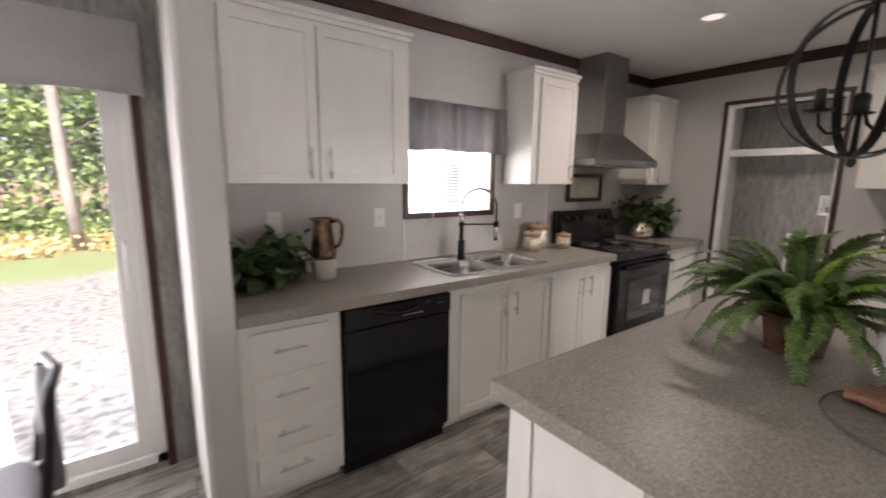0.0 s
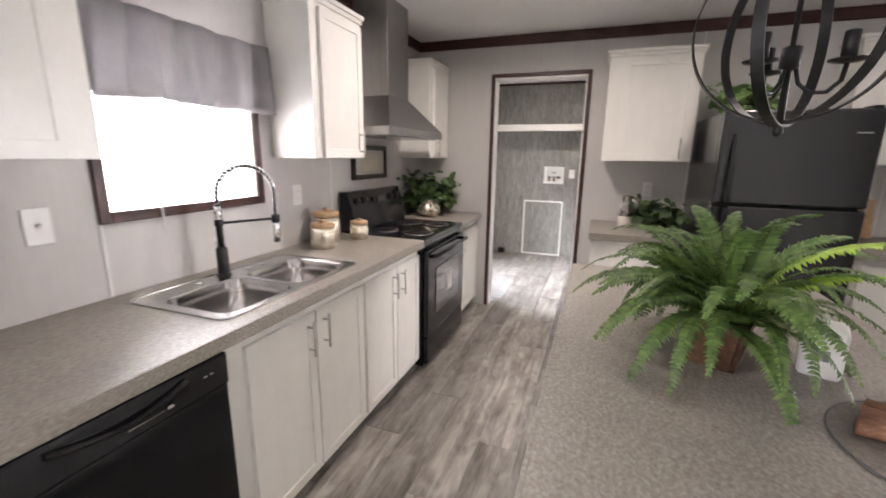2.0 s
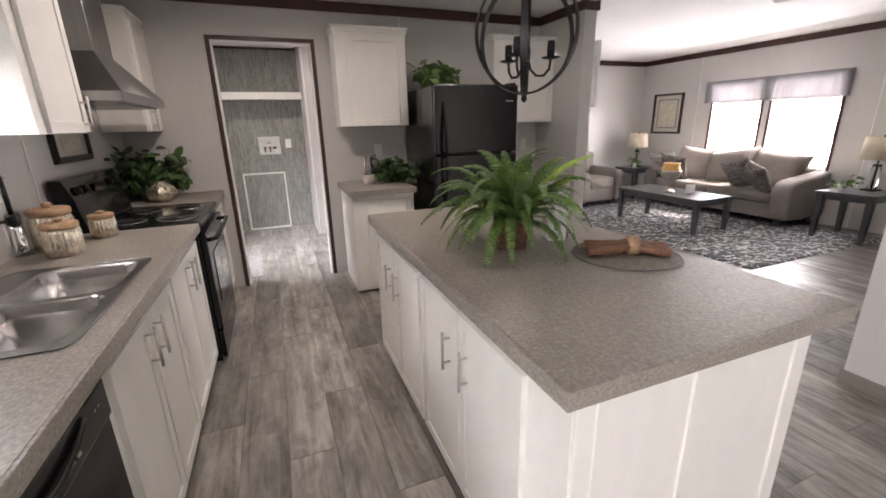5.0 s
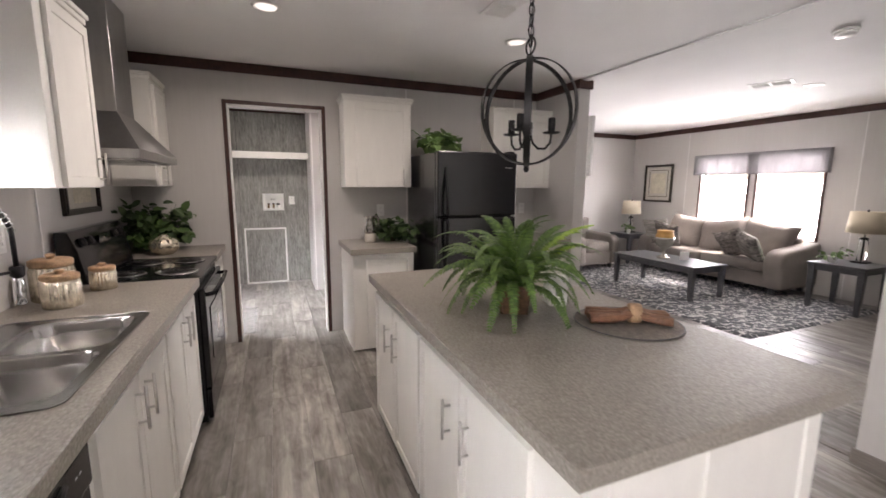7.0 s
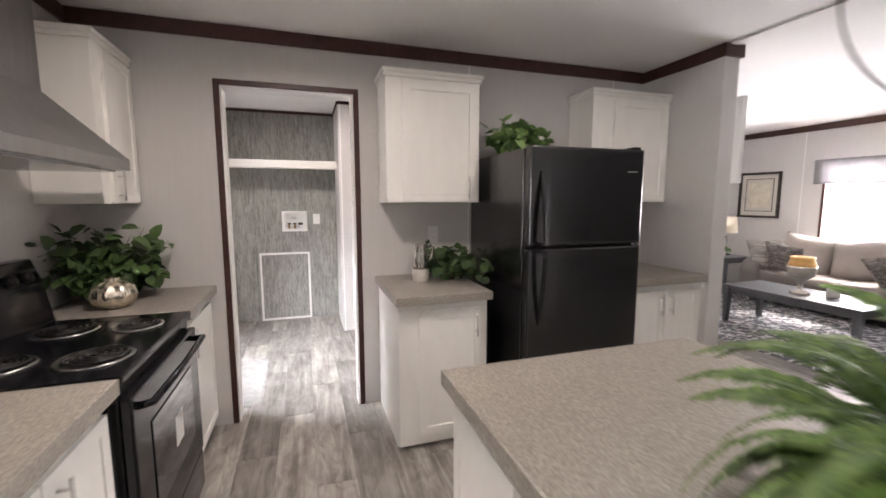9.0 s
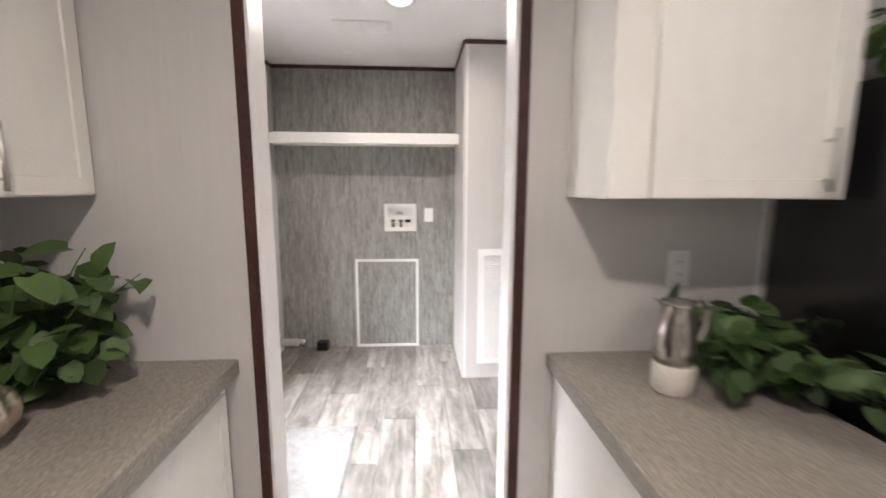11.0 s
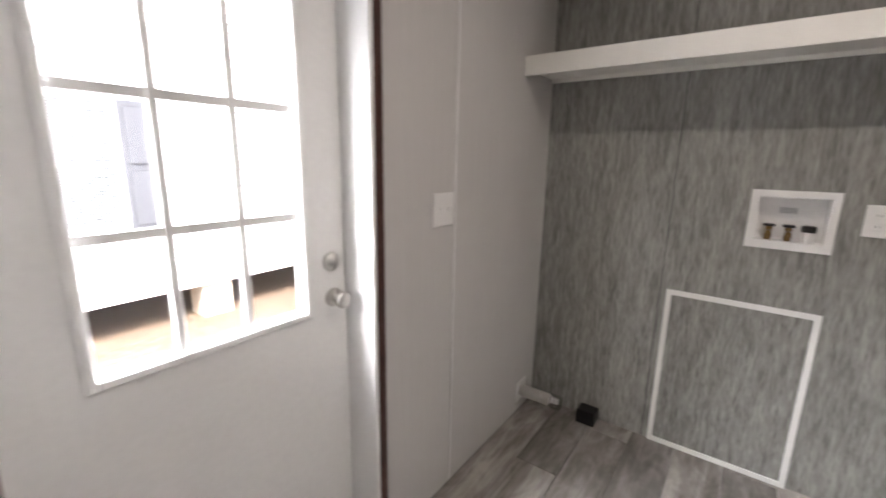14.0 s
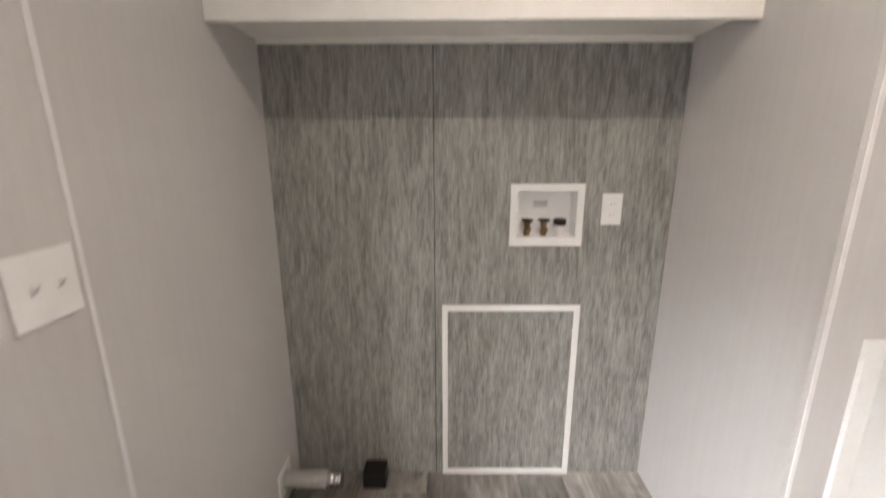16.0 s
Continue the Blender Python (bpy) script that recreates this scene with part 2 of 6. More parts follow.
def laminate():
    m, t, b = nodes_of("speckled_laminate")
    N, L = t.nodes.new, t.links.new
    co = N("ShaderNodeTexCoord")
    n1, n2, v = N("ShaderNodeTexNoise"), N("ShaderNodeTexNoise"), N("ShaderNodeTexVoronoi")
    n1.inputs["Scale"].default_value, n1.inputs["Detail"].default_value = 120, 5
    n2.inputs["Scale"].default_value, n2.inputs["Detail"].default_value = 9, 3
    v.inputs["Scale"].default_value = 190
    mp = N("ShaderNodeMapping")
    mp.inputs["Scale"].default_value = (0.75, 1.0, 1.0)
    L(co.outputs["Object"], mp.inputs["Vector"])
    for n in (n1, n2, v):
        L(mp.outputs[0], n.inputs["Vector"])
    r1, r2 = N("ShaderNodeValToRGB"), N("ShaderNodeValToRGB")
    e = r1.color_ramp.elements
    e[0].position, e[0].color = 0.28, (0.205, 0.182, 0.158, 1)
    e[1].position, e[1].color = 0.72, (0.362, 0.331, 0.296, 1)
    k = e.new(0.5)
    k.color = (0.276, 0.252, 0.218, 1)
    L(n1.outputs["Fac"], r1.inputs[0])
    e = r2.color_ramp.elements
    e[0].position, e[0].color = 0.0, (0.66, 0.64, 0.62, 1)
    e[1].position, e[1].color = 1.0, (1.25, 1.25, 1.25, 1)
    L(v.outputs["Color"], r2.inputs[0])
    mix = N("ShaderNodeMix")
    mix.data_type, mix.blend_type = "RGBA", "MULTIPLY"
    mix.inputs["Factor"].default_value = 0.5
    L(r1.outputs[0], mix.inputs["A"]), L(r2.outputs[0], mix.inputs["B"])
    hsv, mr = N("ShaderNodeHueSaturation"), N("ShaderNodeMapRange")
    L(n2.outputs["Fac"], mr.inputs[0])
    mr.inputs[3].default_value, mr.inputs[4].default_value = 0.92, 1.12
    L(mr.outputs[0], hsv.inputs["Value"]), L(mix.outputs["Result"], hsv.inputs["Color"])
    L(hsv.outputs[0], b.inputs["Base Color"])
    b.inputs["Roughness"].default_value = 0.4
    bp = N("ShaderNodeBump")
    bp.inputs["Strength"].default_value, bp.inputs["Distance"].default_value = 0.04, 0.001
    L(n1.outputs["Fac"], bp.inputs["Height"]), L(bp.outputs[0], b.inputs["Normal"])
    return m


LAMINATE = laminate()


def glassmat():
    m, t, b = nodes_of("clear_glass")
    b.inputs["Base Color"].default_value = (0.97, 0.98, 0.98, 1)
    b.inputs["Transmission Weight"].default_value, b.inputs["Roughness"].default_value, b.inputs["IOR"].default_value = 1.0, 0.0, 1.45
    return m


GLASS = glassmat()


def glowmat(name, color, strength):
    m, t, b = nodes_of(name)
    b.inputs["Base Color"].default_value = (0.8, 0.8, 0.8, 1)
    b.inputs["Emission Color"].default_value, b.inputs["Emission Strength"].default_value = (*color, 1), strength
    return m


# faint glow put on the downlight lenses, which look switched off
LENS = glowmat("glow_lens", (1.0, 0.93, 0.84), 0.12)


# ---- mesh helpers ----
def B():
    return bmesh.new()


def box(bm, x0, x1, y0, y1, z0, z1, bev=0.0, seg=1):
    vs = [bm.verts.new(p) for p in ((x0, y0, z0), (x1, y0, z0), (x1, y1, z0), (x0, y1, z0), (x0, y0, z1), (x1, y0, z1), (x1, y1, z1), (x0, y1, z1))]
    fs = [bm.faces.new([vs[i] for i in f]) for f in ((3, 2, 1, 0), (4, 5, 6, 7), (0, 1, 5, 4), (1, 2, 6, 5), (2, 3, 7, 6), (3, 0, 4, 7))]
    if bev:
        es = list({e for f in fs for e in f.edges})
        bmesh.ops.bevel(bm, geom=es, offset=bev, segments=seg, affect="EDGES", profile=0.6)
    return bm


def lathe(bm, prof, seg=20, at=(0, 0, 0), flute=0.0, nf=0):
    """A turned body from (radius, height) pairs, with flutes if wanted."""
    rings = []
    for r, z in prof:
        ring = []
        for i in range(seg):
            a = 2 * math.pi * i / seg
            rr = r * (1 + (flute * math.cos(nf * a) if nf else 0))
            ring.append(bm.verts.new((at[0] + rr * math.cos(a), at[1] + rr * math.sin(a), at[2] + z)))
        rings.append(ring)
    for a, b in zip(rings, rings[1:]):
        for i in range(seg):
            bm.faces.new((a[i], a[(i + 1) % seg], b[(i + 1) % seg], b[i]))
    bm.faces.new(rings[0][::-1])
    bm.faces.new(rings[-1])
    return bm


def tube(bm, pts, r, seg=8, flat=None):
    """A round tube along points; r is one radius or one for each point."""
    pts = [Vector(p) for p in pts]
    rs = r if isinstance(r, (list, tuple)) else [r] * len(pts)
    rings, side = [], None
    for i, p in enumerate(pts):
        d = (pts[min(i + 1, len(pts) - 1)] - pts[max(i - 1, 0)]).normalized()
        if side is None:
            side = d.orthogonal().normalized()
        side = (side - d * side.dot(d)).normalized()
        up = d.cross(side)
        rings.append([bm.verts.new(p + (side * math.cos(2 * math.pi * k / seg) + up * math.sin(2 * math.pi * k / seg)) * rs[i]) for k in range(seg)])
    for a, b in zip(rings, rings[1:]):
        for k in range(seg):
            bm.faces.new((a[k], a[(k + 1) % seg], b[(k + 1) % seg], b[k]))
    bm.faces.new(rings[0][::-1])
    bm.faces.new(rings[-1])
    return bm


def puff(bm, c, rx, ry, rz, e=0.45, m=None, nu=20, nv=12):
    """A stuffed, pillow-like body."""
    def sp(v, k):
        return math.copysign(abs(v) ** k, v)
    rows = []
    for j in range(nv + 1):
        v = -math.pi / 2 + math.pi * j / nv
        row = []
        for i in range(nu):
            u = 2 * math.pi * i / nu
            p = Vector((rx * sp(math.cos(v), e) * sp(math.cos(u), e), ry * sp(math.cos(v), e) * sp(math.sin(u), e), rz * sp(math.sin(v), e)))
            p += Vector((noise.noise(p * 6 + Vector(c)), noise.noise(p * 6 + Vector(c) + Vector((9, 0, 0))), noise.noise(p * 6 + Vector(c) + Vector((0, 9, 0))))) * 0.012
            p = (m @ p) if m else p
            row.append(bm.verts.new(p + Vector(c)))
        rows.append(row)
    for a, b in zip(rows, rows[1:]):
        for i in range(nu):
            bm.faces.new((a[i], a[(i + 1) % nu], b[(i + 1) % nu], b[i]))
    bmesh.ops.remove_doubles(bm, verts=rows[0] + rows[-1], dist=1e-4)
    return bm


def pillow(bm, c, rx, ry, rz, m=None, n=16):
    """A stuffed square with thin edges and drawn-out corners."""
    def at(u, v, side):
        k = max(0.0, (1 - u ** 4) * (1 - v ** 4)) ** 0.55
        pinch = 1 - 0.10 * (1 - v * v if abs(u) > abs(v) else 1 - u * u)
        p = Vector((rx * u * pinch, side * ry * k + 0.006 * noise.noise(Vector((u * 3 + c[0], v * 3, side))), rz * v * pinch))
        return (m @ p if m else p) + Vector(c)
    for side in (-1, 1):
        g = [[bm.verts.new(at(2 * i / n - 1, 2 * j / n - 1, side)) for i in range(n + 1)] for j in range(n + 1)]
        for j in range(n):
            for i in range(n):
                q = (g[j][i], g[j][i + 1], g[j + 1][i + 1], g[j + 1][i])
                bm.faces.new(q if side < 0 else q[::-1])
    bmesh.ops.remove_doubles(bm, verts=bm.verts, dist=0.004)
    return bm


def prism(bm, poly, axis, a0, a1, bev=0.0):
    """A polygon of (u, v) pairs pushed along an axis."""
    def P(u, v, w):
        return {"x": (w, u, v), "y": (u, w, v), "z": (u, v, w)}[axis]
    lo = [bm.verts.new(P(u, v, a0)) for u, v in poly]
    hi = [bm.verts.new(P(u, v, a1)) for u, v in poly]
    n = len(poly)
    fs = [bm.faces.new(lo[::-1]), bm.faces.new(hi)] + [bm.faces.new((lo[i], lo[(i + 1) % n], hi[(i + 1) % n], hi[i])) for i in range(n)]
    bmesh.ops.recalc_face_normals(bm, faces=fs)
    if bev:
        bmesh.ops.bevel(bm, geom=list({e for f in fs for e in f.edges}), offset=bev, segments=2, affect="EDGES", profile=0.6)
    return bm


def part(name, bm, material, parent=None, label="", smooth=False):
    me = bpy.data.meshes.new(name)
    bm.normal_update()
    bm.to_mesh(me)
    bm.free()
    me.materials.append(material)
    if smooth:
        for p in me.polygons:
            p.use_smooth = True
    ob = new(name, me)
    ob.parent = parent
    if label:
        tagged(ob, label)
    return ob


def thing(name, at, label, category, group="", rz=0.0):
    ob = new(name)
    ob.empty_display_size = 0.1
    ob.matrix_world = pose(*at, 0, 0, rz)
    return tagged(ob, label, category, group)


def structure(name, bm, material, label, smooth=False):
    return tagged(part(name, bm, material, smooth=smooth), label, name.rstrip("_0123456789").replace("_", " ").split(" ")[0], kind="structure")


def sheet_wall(bm, axis, a0, a1, u0, u1, z0, z1, holes=()):
    """A wall across `axis` from a0 to a1 thick, along the other way from u0 to u1, with holes (u0, u1, z0, z1)."""
    def put(p, q, r, s):
        if q - p > 1e-4 and s - r > 1e-4:
            box(bm, a0, a1, p, q, r, s) if axis == "x" else box(bm, p, q, a0, a1, r, s)
    us = sorted({u0, u1, *[h[0] for h in holes], *[h[1] for h in holes]})
    for p, q in zip(us, us[1:]):
        inside = sorted([h for h in holes if h[0] <= p and q <= h[1]], key=lambda h: h[2])
        z = z0
        for h in inside:
            put(p, q, z, h[2])
            z = h[3]
        put(p, q, z, z1)
    bmesh.ops.remove_doubles(bm, verts=bm.verts, dist=1e-5)
    return bm

# ---- the setting ----
YW, XK, XL, ZC, YL, XD = 2.50, 4.36, 6.81, 2.475, -5.45, -3.2
YM, YN = -1.38, -1.51

ground_z = -0.78
slider = (-1.72, 0.055, 0.03, 2.04)
sinkwin = (1.485, 2.205, 1.235, 1.93)
outdoor = (4.64, 5.50, 0.0, 2.03)
structure("wall_north", sheet_wall(B(), "y", YW, YW + 0.15, 0.24, XL + 0.15, -0.3, ZC + 0.3, [sinkwin, outdoor]), WALL, "light grey vinyl wall with a window and an outer door")
structure("wall_accent", sheet_wall(B(), "y", YW, YW + 0.15, XD, 0.24, -0.3, ZC + 0.3, [slider]), ACCENT, "dark grey accent wall round the sliding glass door")
structure("wall_stub", box(B(), 0.183, 0.315, 1.868, YW, 0, ZC, 0.004), WALL, "short light grey wall end beside the kitchen counter")
structure("wall_kitchen", sheet_wall(B(), "x", XK, XK + 0.112, YN, YW, 0, ZC, [(0.99, 1.755, -0.1, 2.125)]), WALL, "light grey vinyl wall with the laundry doorway")
structure("wall_fridge_wing", sheet_wall(B(), "y", YN, YM, 3.65, XL, 0, ZC), WALL, "light grey wing wall beside the refrigerator")
structure("wall_marriage", sheet_wall(B(), "y", YN, YM, XD, 1.28, 0, ZC), WALL, "light grey wall between kitchen and living room")
structure("wall_south", sheet_wall(B(), "y", YL - 0.15, YL, XD, XL + 0.15, -0.3, ZC + 0.3, [(3.57, 4.40, 0.72, 1.93), (4.55, 5.31, 0.72, 1.93)]), WALL, "light living room wall with two windows")
structure("wall_east_living", sheet_wall(B(), "x", XL, XL + 0.15, YL, YN, -0.3, ZC + 0.3), WALL, "light living room end wall")
structure("wall_laundry_back", sheet_wall(B(), "x", XL, XL + 0.15, YN, YW, -0.3, ZC + 0.3, [(1.30, 1.56, 1.095, 1.30)]), ACCENT, "dark grey streaked accent wall behind the washer space")
structure("wall_laundry_side", sheet_wall(B(), "y", 0.05, 0.17, XK + 0.112, 6.11, 0, ZC, [(5.22, 6.0, -0.1, 2.06)]), WALL, "light grey laundry wall with a white door")
structure("wall_furnace", sheet_wall(B(), "x", 6.11, 6.20, 0.05, 0.945, 0, ZC), WALL, "light grey furnace closet wall")
structure("wall_alcove", sheet_wall(B(), "y", 0.845, 0.945, 6.20, XL, 0, ZC), WALL, "light grey side wall of the washer alcove")
structure("wall_west", sheet_wall(B(), "x", XD - 0.15, XD, YL, YW, -0.3, ZC + 0.3), WALL, "plain light grey end wall")
structure("ceiling", box(B(), XD - 0.15, XL + 0.15, YL - 0.15, YW + 0.15, ZC, ZC + 0.12), CEIL, "white textured flat ceiling")
structure("subfloor", box(B(), XD, XL, YL, YW, -0.12, -0.007), BASEB, "floor deck under the vinyl planks")
structure("ceiling_seam", box(B(), 1.28, 3.65, -1.47, -1.40, ZC - 0.012, ZC - 0.001, 0.003), CEIL, "white seam board across the ceiling")

# crown moulding, baseboards and battens
def crown_run(name, axis, at, side, u0, u1, h=0.085, t=0.022):
    z0, z1 = ZC - h, ZC - 0.002
    a = sorted((at, at + side * t))
    bm = B()
    box(bm, a[0], a[1], u0, u1, z0, z1, 0.004) if axis == "x" else box(bm, u0, u1, a[0], a[1], z0, z1, 0.004)
    structure(name, bm, TRIM, "dark mahogany crown moulding")


crown_run("trim_crown_1", "y", YW, -1, 0.315, XK - 0.023)
crown_run("trim_crown_2", "x", XK, -1, YM + 0.023, YW)
crown_run("trim_crown_3", "y", YM, 1, 3.628, XK)
crown_run("trim_crown_4", "x", 3.65, -1, YN - 0.022, YM)
crown_run("trim_crown_5", "y", YN, -1, 3.65, XL - 0.023)
crown_run("trim_crown_6", "y", YL, 1, XD, XL - 0.023)
crown_run("trim_crown_7", "x", XL, -1, YL, YN)
crown_run("trim_crown_8", "x", XL, -1, 0.945, YW, 0.032, 0.014)
crown_run("trim_crown_9", "y", YW, -1, XK + 0.112, XL - 0.016, 0.032, 0.014)
crown_run("trim_crown_10", "x", 6.11, -1, 0.17, 0.945, 0.032, 0.014)
crown_run("trim_crown_11", "y", 0.945, 1, 6.11, XL - 0.016, 0.032, 0.014)


def batten(name, axis, at, side, u, z0, z1):
    bm, a = B(), sorted((at, at + side * 0.004))
    box(bm, a[0], a[1], u - 0.0065, u + 0.0065, z0, z1, 0.0015) if axis == "x" else box(bm, u - 0.0065, u + 0.0065, a[0], a[1], z0, z1, 0.0015)
    structure(name, bm, BATTEN, "thin pale panel joint strip on the wall")


for i, (ax, at, sd, u, z0, z1) in enumerate([("y", YW, -1, 1.45, 0.92, 1.2), ("y", YW, -1, 2.86, 0.92, 2.39), ("y", YW, -1, 5.93, 0, 2.44), ("x", XK, -1, 0.16, 0.92, 2.39),
                                       ("x", XK, -1, -1.08, 0.92, 2.39), ("y", YL, 1, 3.2, 0, 2.39), ("y", YL, 1, 5.6, 0, 2.39), ("x", 6.11, -1, 0.925, 0, 2.44)]):
    batten("trim_batten_%d" % (i + 1), ax, at, sd, u, z0, z1)
structure("trim_accent_joint", box(B(), XL - 0.002, XL, 1.868, 1.872, 0, 2.44), GREY_TABLE, "dark panel joint on the accent wall")
structure("baseboard_1", box(B(), XD, 1.295, YM, YM + 0.012, 0, 0.085, 0.003), BASEB, "grey brown baseboard along the wall foot")
structure("baseboard_2", box(B(), 1.28, 1.292, YN, YM, 0, 0.085, 0.003), BASEB, "grey brown baseboard round the wall end")
structure("threshold", box(B(), 1.30, 3.63, -1.46, -1.42, 0.0, 0.006, 0.002), BASEB, "dark strip between kitchen and living room floors")
structure("trim_corner_stub", box(B(), 0.176, 0.198, 1.861, 1.90, 0, ZC, 0.003), BATTEN, "white corner strip on the short wall")


# laundry doorway: dark casing, white jamb
def casing(name, parts):
    bm = B()
    for p in parts:
        box(bm, *p, 0.003)
    structure(name, bm, TRIM, "dark mahogany door casing")


for i, (xa, xb) in enumerate(((XK - 0.014, XK), (XK + 0.112, XK + 0.1165))):
    casing("trim_doorway_%d" % (i + 1), [(xa, xb, 0.945, 0.978, 0, 2.165), (xa, xb, 1.764, 1.797, 0, 2.165), (xa, xb, 0.978, 1.764, 2.132, 2.165)])
bm = B()
box(bm, XK - 0.006, XK + 0.1135, 0.978, 0.992, 0, 2.118, 0.002), box(bm, XK - 0.006, XK + 0.1135, 1.753, 1.764, 0, 2.118, 0.002), box(bm, XK - 0.006, XK + 0.1135, 0.978, 1.764, 2.118, 2.132, 0.002)
structure("trim_doorway_jamb", bm, DOORWHITE, "white painted jamb of the laundry doorway")

# the outer door, its glazing and hardware
casing("trim_outer_door", [(5.50, 5.53, YW - 0.012, YW, 0, 2.06), (4.61, 4.64, YW - 0.012, YW, 0, 2.06), (4.64, 5.50, YW - 0.012, YW, 2.03, 2.06)])
bm = B()
box(bm, 5.485, 5.50, YW - 0.004, YW + 0.18, 0, 2.03), box(bm, 4.64, 4.655, YW - 0.004, YW + 0.18, 0, 2.03), box(bm, 4.655, 5.485, YW - 0.004, YW + 0.15, 2.015, 2.03), box(bm, 4.655, 5.485, YW + 0.04, YW + 0.15, 0.0, 0.02)
structure("trim_outer_jamb", bm, DOORWHITE, "white jamb and sill of the outer door")
d = tagged(new("door_1"), "white steel outer door with nine glass panes", "door", kind="structure")
gx0, gx1, gz0, gz1, dy = 4.787, 5.343, 0.932, 1.867, YW + 0.128
part("door_slab", sheet_wall(B(), "y", dy, dy + 0.042, 4.657, 5.483, 0.022, 2.013, [(gx0 + 0.018, gx1 - 0.018, gz0 + 0.018, gz1 - 0.018)]), DOORWHITE, d)
bm = B()
for p in ((gx0, gx0 + 0.022, gz0, gz1), (gx1 - 0.022, gx1, gz0, gz1), (gx0 + 0.022, gx1 - 0.022, gz0, gz0 + 0.022), (gx0 + 0.022, gx1 - 0.022, gz1 - 0.022, gz1)):
    box(bm, p[0], p[1], dy - 0.014, dy, p[2], p[3], 0.004)
part("glazing_frame", bm, PLASTIC, d)
w, h = (gx1 - gx0 - 0.044) / 3, (gz1 - gz0 - 0.044) / 3
for i in range(3):
    for j in range(3):
        x, z = gx0 + 0.022 + i * w, gz0 + 0.022 + j * h
        p = part("pane", box(B(), x + 0.002, x + w - 0.002, dy + 0.016, dy + 0.02, z + 0.002, z + h - 0.002), GLASS, d)
        p.visible_shadow = False
for i in (1, 2):
    x, z = gx0 + 0.022 + i * w, gz0 + 0.022 + i * h
    part("muntin", box(B(), x - 0.011, x + 0.011, dy + 0.002, dy + 0.014, gz0 + 0.022, gz1 - 0.022, 0.002), PLASTIC, d)
    part("muntin", box(B(), gx0 + 0.022, gx1 - 0.022, dy + 0.004, dy + 0.013, z - 0.011, z + 0.011, 0.002), PLASTIC, d)


def knob(parent, x, y, z, out, bolt=False):
    """A round door knob on its rose; `out` is the way it sticks out along y."""
    bm = B()
    prof = [(0.031, 0), (0.031, 0.006), (0.026, 0.009), (0.012, 0.012)] + ([(0.012, 0.018), (0.0125, 0.02)] if bolt else [(0.011, 0.028), (0.02, 0.034), (0.027, 0.044), (0.027, 0.055), (0.02, 0.062), (0.006, 0.064)])
    lathe(bm, prof, 18)
    bm.transform(Matrix.Translation((x, y, z)) @ Matrix.Rotation(radians(90 if out < 0 else -90), 4, "X"))
    part("deadbolt" if bolt else "knob", bm, NICKEL, parent, "brushed nickel", True)


knob(d, 5.43, dy, 0.975, -1), knob(d, 5.425, dy, 1.095, -1, True)

# the inner laundry door, shut
d = tagged(new("door_2"), "plain white inner door, shut, with a nickel knob", "door", kind="structure")
part("door_slab", box(B(), 5.235, 5.985, 0.09, 0.125, 0.01, 2.045, 0.002), DOORWHITE, d)
knob(d, 5.92, 0.125, 0.96, 1)
casing("trim_inner_door", [(6.0, 6.022, 0.17, 0.182, 0, 2.085), (5.19, 5.22, 0.17, 0.182, 0, 2.085), (5.22, 6.0, 0.17, 0.182, 2.06, 2.085)])
structure("trim_inner_jamb", sheet_wall(B(), "y", 0.06, 0.174, 5.222, 5.998, 0, 2.058, [(5.232, 5.988, -0.1, 2.048)]), DOORWHITE, "white jamb of the inner door")


def window(name, label, x0, x1, z0, z1, ywall, into, trim=0.04, blinds=False):
    """A window in a wall along x; `into` is +1 where the room lies towards +y."""
    d = tagged(new(name), label, "window", kind="structure")
    a, b = ywall, ywall + into * 0.016
    ya, yb = min(a, b), max(a, b)
    bm = B()
    for p in ((x0 - trim, x0, z0 - trim, z1 + trim), (x1, x1 + trim, z0 - trim, z1 + trim), (x0, x1, z0 - trim, z0), (x0, x1, z1, z1 + trim)):
        box(bm, p[0], p[1], ya, yb, p[2], p[3], 0.003)
    part("window_casing", bm, TRIM, d, "dark mahogany casing")
    ca = ywall - into * 0.10
    bm = B()
    f = 0.03
    for p in ((x0, x0 + f, z0, z1), (x1 - f, x1, z0, z1), (x0 + f, x1 - f, z0, z0 + f), (x0 + f, x1 - f, z1 - f, z1), (x0 + f, x1 - f, (z0 + z1) / 2 - 0.015, (z0 + z1) / 2 + 0.015)):
        box(bm, p[0], p[1], ca - 0.02, ca + 0.02, p[2], p[3], 0.003)
    part("window_frame", bm, PLASTIC, d)
    for za, zb in ((z0 + f, (z0 + z1) / 2 - 0.015), ((z0 + z1) / 2 + 0.015, z1 - f)):
        g = part("pane", box(B(), x0 + f, x1 - f, ca - 0.003, ca + 0.003, za, zb), GLASS, d)
        g.visible_shadow = False
    return d


window("window_1", "kitchen window with dark casing over the sink", *sinkwin, YW, -1)
window("window_2", "bright living room window with dark casing", 3.57, 4.40, 0.72, 1.93, YL, 1, 0.035)
window("window_3", "bright living room window with dark casing", 4.55, 5.31, 0.72, 1.93, YL, 1, 0.035)

